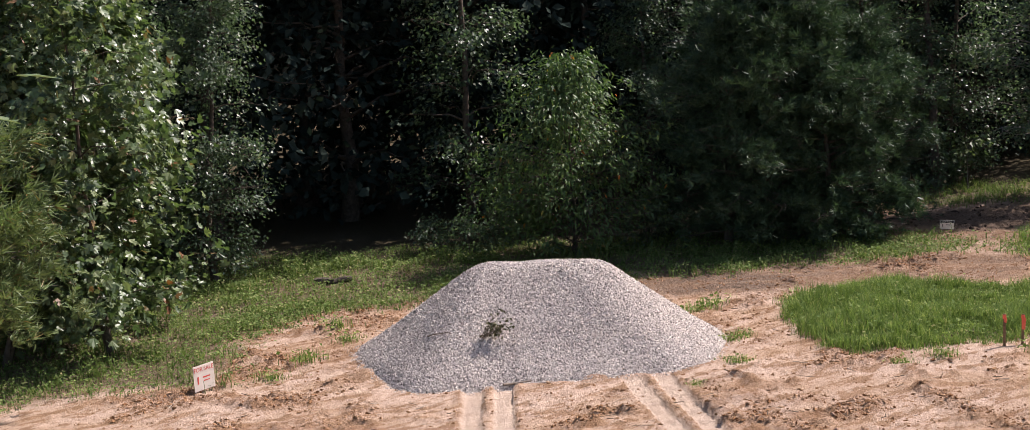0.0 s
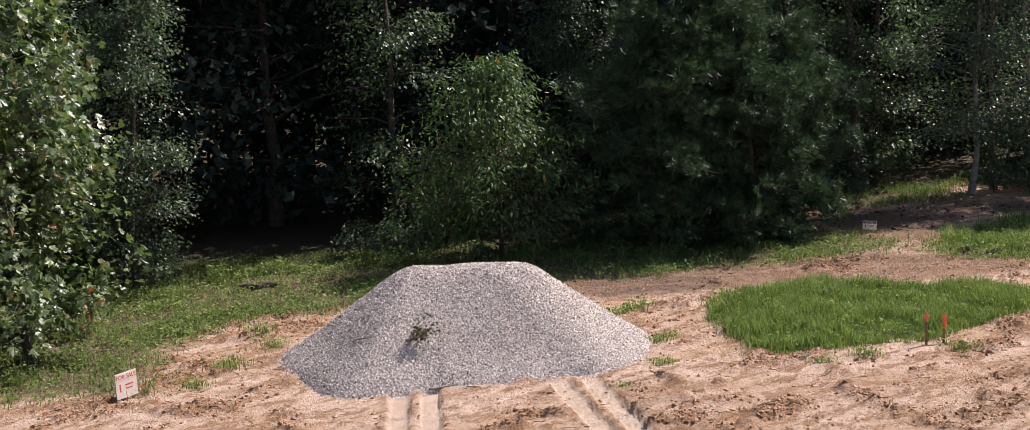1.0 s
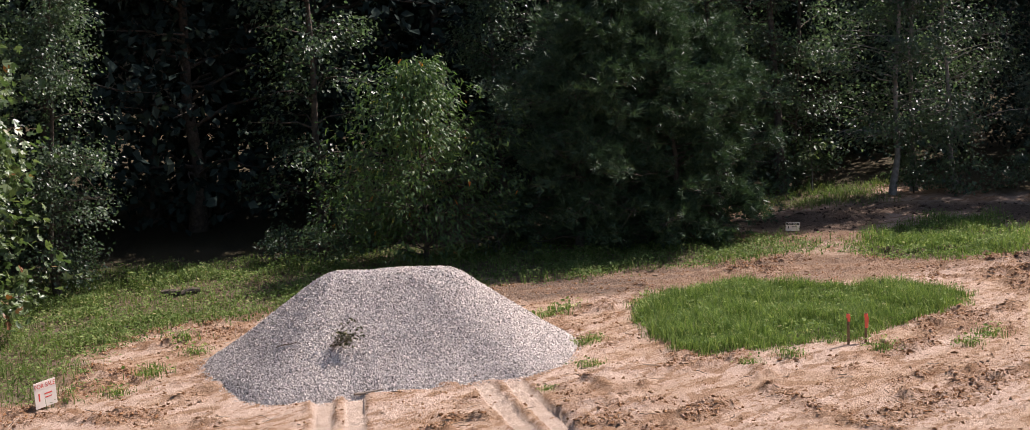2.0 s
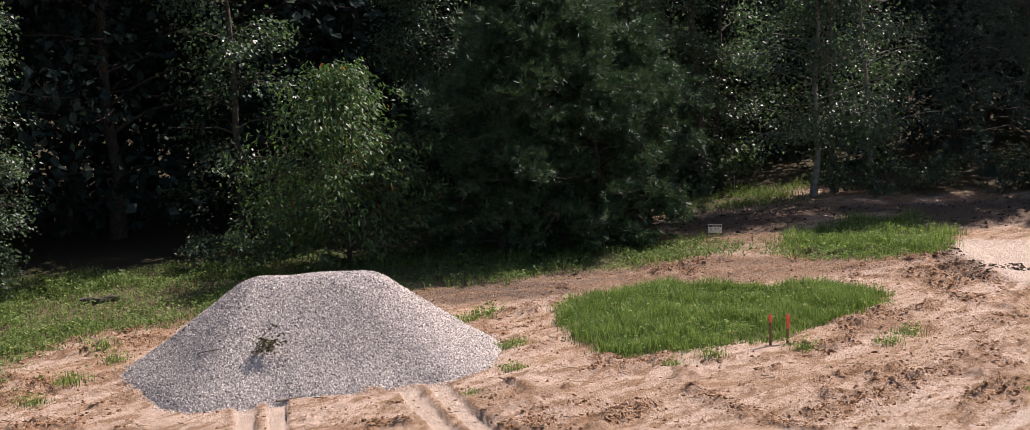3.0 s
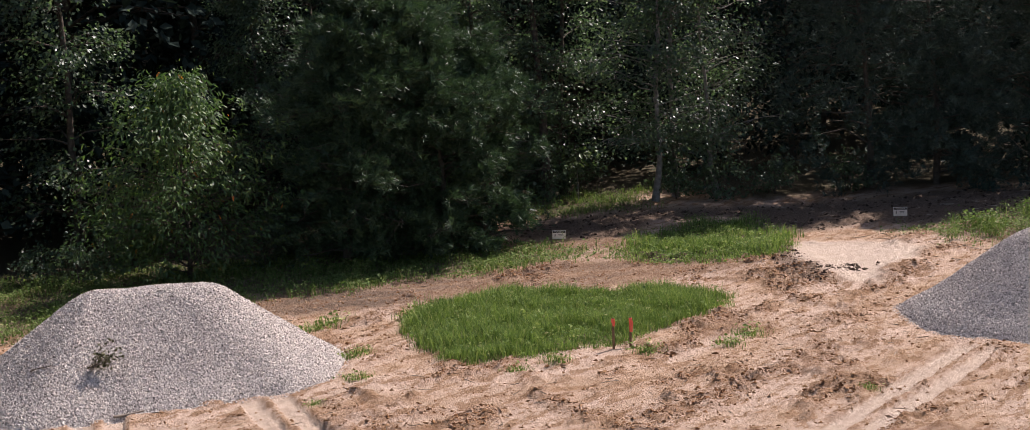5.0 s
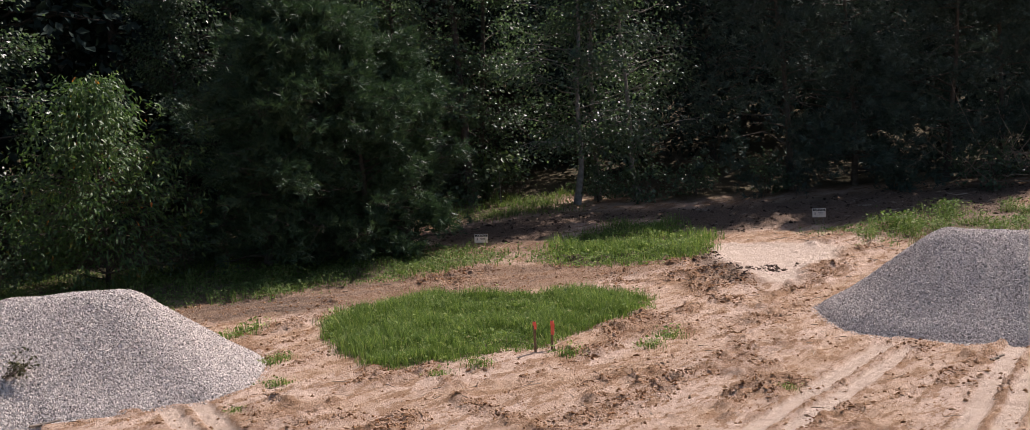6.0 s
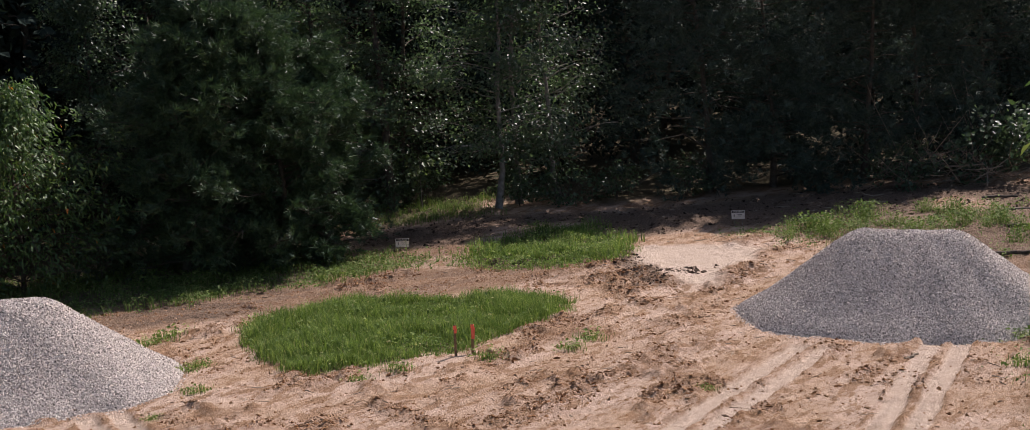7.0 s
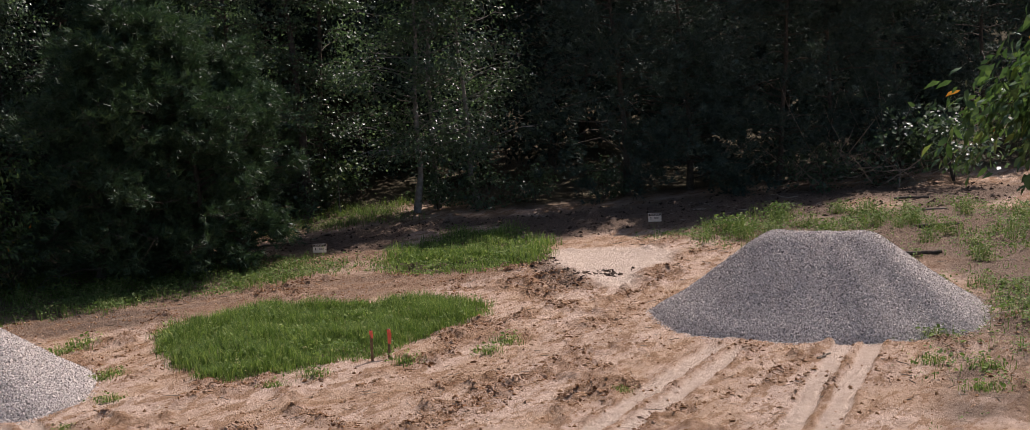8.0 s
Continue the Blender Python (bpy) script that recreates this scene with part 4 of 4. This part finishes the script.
build_stake(7.05, 22.1, 0.44, 0.17, 2.0, -20, 0.062)

# ---- clods, twigs, tufts and brush ----
ICO_V = np.array([(1.1, 0, 0), (-1.1, 0, 0), (0, 1, 0), (0, -1, 0), (0, 0, 0.9), (0, 0, -0.9)], float)
ICO_F = np.array([(0, 2, 4), (2, 1, 4), (1, 3, 4), (3, 0, 4), (2, 0, 5), (1, 2, 5), (3, 1, 5), (0, 3, 5)])


def clods(name, count, box, chance, lo, hi, mat, label, seed):
    """Loose lumps strewn where chance(x, y) is high; most are small."""
    r = np.random.default_rng(seed)
    x, y = r.uniform(box[0], box[2], count * 12), r.uniform(box[1], box[3], count * 12)
    ok = r.random(len(x)) < chance(x, y)
    x, y = x[ok][:count], y[ok][:count]
    n = len(x)
    size = lo + (hi - lo) * r.random(n) ** 4
    pos = np.stack([x, y, ground_z(x, y) + size * 0.15], 1)
    a = r.uniform(0, 2 * math.pi, n)
    rot = np.zeros((n, 3, 3))
    rot[:, 0, 0], rot[:, 0, 1], rot[:, 1, 0], rot[:, 1, 1], rot[:, 2, 2] = np.cos(a), -np.sin(a), np.sin(a), np.cos(a), 1
    v, f = scatter(ICO_V, ICO_F, pos, rot, size[:, None] * np.stack([r.uniform(0.8, 1.5, n), r.uniform(0.6, 1.0, n), r.uniform(0.5, 0.9, n)], 1), 0.25, r)
    tagged(new(name, mesh_np(name, v, f, mat)), label, "soil", kind="stuff")


def road_band(x, y):
    return sstep(26.2, 27.0, y) * sstep(29.5, 28.2, y) * sstep(1.0, 3.0, x) * sstep(12.0, 10.0, x)


def on_bare(x, y):
    off = np.maximum.reduce([poly_dist(x, y, p) for p in (PATCH, VERGE, SAND, PATCH_FAR)])
    free = np.minimum(seg_dist(x, y, *PILE_A)[0] - 2.1, seg_dist(x, y, *PILE_B)[0] - 2.0)
    return (off < 0) * (free > 0) * (1 - 0.9 * rut_shape(x, y)[1])


clods("soil_crumbs", 42000, (-6, 15.6, 17, 28.6), lambda x, y: on_bare(x, y) * (0.05 + 0.05 * road_band(x, y) + 0.95 * churned(x, y) * sstep(0.42, 0.62, fbm(x, y, 0.5, 83, 3))), 0.006, 0.034, M_CLOD, "torn-up brown soil clods", 901)
clods("berm_soil", 380, (10.8, 24.3, 12.4, 28.6), lambda x, y: sstep(-0.2, 0.2, poly_dist(x, y, BERM)) * sstep(0.4, 0.6, fbm(x, y, 0.6, 87, 3)), 0.01, 0.045, M_MULCH, "dark heaped soil beside the sand", 902)
clods("sand_crumbs", 130, (11.8, 24.8, 14.0, 27.5), lambda x, y: sstep(0.5, 0.1, np.abs(y - 26.1 - 0.25 * np.sin(x * 3))) * sstep(0.45, 0.6, fbm(x, y, 0.4, 91, 3)), 0.015, 0.06, M_MULCH, "dark soil lumps strewn on the pale sand", 904)
clods("mulch", 4000, (7, 26, 25, 35), lambda x, y: sstep(-0.2, 0.4, poly_dist(x, y, MULCH)), 0.008, 0.05, M_MULCH, "dark wood mulch and debris", 903)


def sticks(x, y, length, thick, seed):
    """Bent thin twigs lying at the given places, as one pair of arrays."""
    r = np.random.default_rng(seed)
    zs = ground_z(x, y) + 0.012
    out = []
    for px, py, z in zip(x, y, zs):
        a, ln = r.uniform(0, 2 * math.pi), length * r.uniform(0.4, 1.4)
        t = np.linspace(-0.5, 0.5, 4)[:, None]
        d = np.array([math.cos(a), math.sin(a), r.normal(0, 0.15)])
        p = np.array([px, py, z]) + t * ln * d + r.normal(0, 0.04 * ln, (4, 3)) * (1, 1, 0.3)
        p[:, 2] = np.maximum(p[:, 2], z - 0.02)
        out.append(tube(p, thick * r.uniform(0.5, 1.2) * np.array([1, 0.9, 0.7, 0.3]), 4))
    return join(out)


r_tw = np.random.default_rng(911)
tx, ty = r_tw.uniform(-5, 23, 9000), r_tw.uniform(15.5, 33, 9000)
keep = (on_bare(tx, ty) > 0.5) & ((tx > 12.5) | (r_tw.random(9000) < 0.3))
v, f = sticks(tx[keep][:1100], ty[keep][:1100], 0.22, 0.006, 912)
tagged(new("twig_litter", mesh_np("twig_litter", v, f, M_TWIG)), "scattered dry twigs and roots on the soil", "twigs", kind="stuff")


def build_brush(x, y, seed):
    r = np.random.default_rng(seed)
    ob = tagged(new("brush_pile"), "heap of cut grey branches and roots at the forest edge", "brush pile")
    ob.location = (x, y, 0)
    for k in range(64):
        a, ln = r.uniform(0, 2 * math.pi), r.uniform(0.5, 1.6)
        t = np.linspace(0, 1, 5)[:, None]
        start = np.array([r.normal(0, 0.75), r.normal(0, 0.45), max(0.02, 0.25 + r.normal(0, 0.2))])
        d = np.array([math.cos(a), math.sin(a), r.uniform(-0.1, 0.9) if k > 5 else r.uniform(1.2, 2.4)])
        p = start + t * ln * d + np.cumsum(r.normal(0, 0.035, (5, 3)), 0)
        p[:, 2] = np.maximum(p[:, 2], 0.0)
        v, f = tube(p, r.uniform(0.005, 0.016) * np.array([1, 0.9, 0.75, 0.55, 0.2]), 5)
        part("branch", mesh_np("branch", v, f, M_TWIG, True), ob)
    return ob


build_brush(22.4, 31.6, 921)
build_brush(21.4, 32.2, 922)


def build_log(x, y, turn, ln, rad, label, seed, mat):
    r = np.random.default_rng(seed)
    t = np.linspace(-0.5, 0.5, 7)
    p = np.stack([t * ln, r.normal(0, 0.02, 7), np.full(7, rad * 0.8) + r.normal(0, 0.006, 7)], 1)
    v, f = tube(p, rad * (1 - 0.3 * (t + 0.5)) * r.uniform(0.9, 1.1, 7), 8)
    n = len(v)
    v = np.concatenate([v, p[:1], p[-1:]])
    caps = [(n, j, (j + 1) % 8, n) for j in range(8)] + [(n + 1, n - 8 + (j + 1) % 8, n - 8 + j, n + 1) for j in range(8)]
    faces = [tuple(q) for q in f] + [c[:3] for c in caps]
    me = bpy.data.meshes.new("fallen_branch")
    me.from_pydata([tuple(q) for q in v], [], faces)
    me.materials.append(mat)
    ob = tagged(new("fallen_branch", me), label, "branch", "fallen branches")
    ob.matrix_basis = pose(x, y, float(ground_z(np.array([x]), np.array([y]))[0]), 0, 0, turn)


for i, (x, y, a, ln, rad) in enumerate([(21.4, 29.4, -30, 0.75, 0.035), (20.7, 27.7, -25, 0.6, 0.03), (19.6, 26.0, -20, 0.8, 0.04), (17.4, 23.7, -28, 0.9, 0.045), (0.1, 21.35, 12, 0.8, 0.018), (-3.45, 29.5, 10, 0.7, 0.07), (12.2, 18.6, 30, 0.35, 0.02)]):
    build_log(x, y, a, ln, rad, "dark fallen branch lying on the soil" if rad > 0.03 else "weathered thin branch lying on the soil", 930 + i, M_BARK if rad > 0.03 else M_TWIG)


def tuft_mesh(seed, blades, spread, tall, leafy):
    r = np.random.default_rng(seed)
    a = r.uniform(0, 2 * math.pi, blades)
    rot = np.zeros((blades, 3, 3))
    rot[:, 0, 0], rot[:, 0, 1], rot[:, 1, 0], rot[:, 1, 1], rot[:, 2, 2] = np.cos(a), -np.sin(a), np.sin(a), np.cos(a), 1
    pos = np.concatenate([r.normal(0, spread, (blades, 2)), np.full((blades, 1), -0.02)], 1)
    h = tall * r.uniform(0.5, 1.2, blades)
    pieces = [scatter(BLADE_V, BLADE_F, pos, rot, np.stack([h, np.full(blades, 0.010), h], 1), 0.0, r)]
    if leafy:
        k = int(blades * leafy)
        lp = np.concatenate([r.normal(0, spread, (k, 2)), r.uniform(0.0, tall, (k, 1))], 1)
        pieces.append(scatter(LEAF_V, LEAF_F, lp, frames_from(r.normal(0, 1, (k, 3)) * (1, 1, 0.4), r.normal(0, 0.5, (k, 3)) + (0, 0, 1)), r.uniform(0.03, 0.08, k), 0.02, r))
    return join(pieces)


TUFTS = [mesh_np("grass_tuft", *tuft_mesh(940 + i, 110, 0.13, 0.13, 0.5), M_GRASS) for i in range(3)]
PLANTS = [mesh_np("weed_plant", *tuft_mesh(950 + i, 60, 0.16, 0.36, 3.0), M_WEED) for i in range(3)]
for i, (x, y, s) in enumerate([(14.05, 18.75, 1.3), (13.2, 17.5, 1.0), (13.6, 16.9, 1.2), (13.0, 16.15, 1.0), (9.05, 18.5, 0.6), (8.85, 22.0, 1.1), (8.4, 21.6, 0.9), (4.45, 25.5, 1.2), (3.08, 23.35, 0.9), (3.3, 23.6, 0.9), (3.0, 21.92, 0.8), (7.2, 21.7, 1.1),
                               (-3.6, 22.4, 1.0), (-3.2, 23.2, 1.1), (3.15, 25.7, 1.3), (2.8, 25.4, 1.0), (5.15, 21.3, 0.8), (5.75, 21.5, 0.9), (2.3, 20.8, 0.6), (14.6, 19.4, 1.2), (-2.7, 24.6, 1.0), (-3.0, 25.4, 1.2)]):
    ob = tagged(new("grass_tuft"), "small tuft of green grass on bare soil", "grass tuft", "grass tufts")
    tagged(part("grass", TUFTS[i % 3], ob), kind="stuff")
    ob.matrix_basis = pose(x, y, float(ground_z(np.array([x]), np.array([y]))[0]), 0, 0, i * 77) @ Matrix.Diagonal((s, s, s, 1))
r_pl = np.random.default_rng(960)
spots = [(15.35, 27.7), (15.9, 27.2), (16.5, 28.1), (19.0, 28.6), (18.7, 26.8), (18.8, 26.2), (19.3, 25.8), (19.0, 28.1), (17.6, 28.8), (-4.3, 30.4), (-1.0, 30.7), (-0.4, 30.4), (-1.5, 30.9), (2.6, 30.2), (3.3, 30.0), (4.2, 29.6), (-6.3, 23.2), (-5.6, 24.2), (-6.9, 22.9)]
spots += [(r_pl.uniform(15, 22), r_pl.uniform(22, 30)) for _ in range(26)]
for i, (x, y) in enumerate(spots):
    if float(poly_dist(np.array([x]), np.array([y]), WEEDS)[0]) < 0.1 and i >= 19:
        continue
    ob = tagged(new("weed_plant"), "leafy green weed growing in rough soil", "weed", "weed plants")
    tagged(part("foliage", PLANTS[i % 3], ob), kind="stuff")
    s = r_pl.uniform(0.5, 1.05)
    ob.matrix_basis = pose(x, y, float(ground_z(np.array([x]), np.array([y]))[0]), 0, 0, i * 53) @ Matrix.Diagonal((s, s, s, 1))


def build_dry_weed(x, y, z):
    r = np.random.default_rng(970)
    ob = tagged(new("dry_weed"), "small withered weed lying on the gravel", "weed")
    ob.location = (x, y, z)
    stems, tips = [], []
    for k in range(14):
        a, ln = r.uniform(-0.6, 1.0), r.uniform(0.15, 0.42)
        p = np.array([(0, 0, 0), (0.5 * ln * math.cos(a), -0.03, 0.35 * ln * (1 + math.sin(a))), (ln * math.cos(a), -0.06, 0.55 * ln * (1 + math.sin(a)))]) + r.normal(0, 0.02, (3, 3))
        stems.append(tube(p, [0.006, 0.004, 0.002], 4))
        tips += [p[1], p[2]]
    part("stems", mesh_np("stems", *join(stems), M_TWIG), ob)
    tips = np.array(tips)[r.integers(0, len(tips), 150)] + r.normal(0, 0.045, (150, 3))
    part("foliage", mesh_np("foliage", *scatter(LEAF_V, LEAF_F, tips, random_turns(150, r), r.uniform(0.03, 0.07, 150), 0.03, r), M_DRY), ob)


build_dry_weed(-0.55, 22.0, float(top_a(np.array([-0.55]), np.array([22.0]))[0]) + 0.01)


def build_gravel_twig():
    r = np.random.default_rng(981)
    x, y = np.linspace(-1.34, -0.98, 6), np.linspace(22.28, 22.06, 6) + r.normal(0, 0.012, 6)
    v, f = tube(np.stack([x, y, top_a(x, y) + 0.022], 1), np.array([0.009, 0.008, 0.008, 0.007, 0.006, 0.003]), 5)
    tagged(new("twig", mesh_np("twig", v, f, M_TWIG, True)), "thin dry twig lying on the gravel slope", "twig")


build_gravel_twig()


def build_stone(x, y, size):
    bm = bmesh.new()
    bmesh.ops.create_icosphere(bm, subdivisions=2, radius=size)
    for q in bm.verts:
        q.co *= 1 + 0.35 * noise.noise(q.co * 14)
        q.co.z *= 0.85
    ob = tagged(new("soil_lump", bm_mesh("soil_lump", bm, M_CLOD, True)), "round brown lump of soil beside the survey stakes", "soil lump")
    ob.location = (x, y, float(ground_z(np.array([x]), np.array([y]))[0]) + 0.5 * size)


build_stone(7.30, 22.02, 0.055)
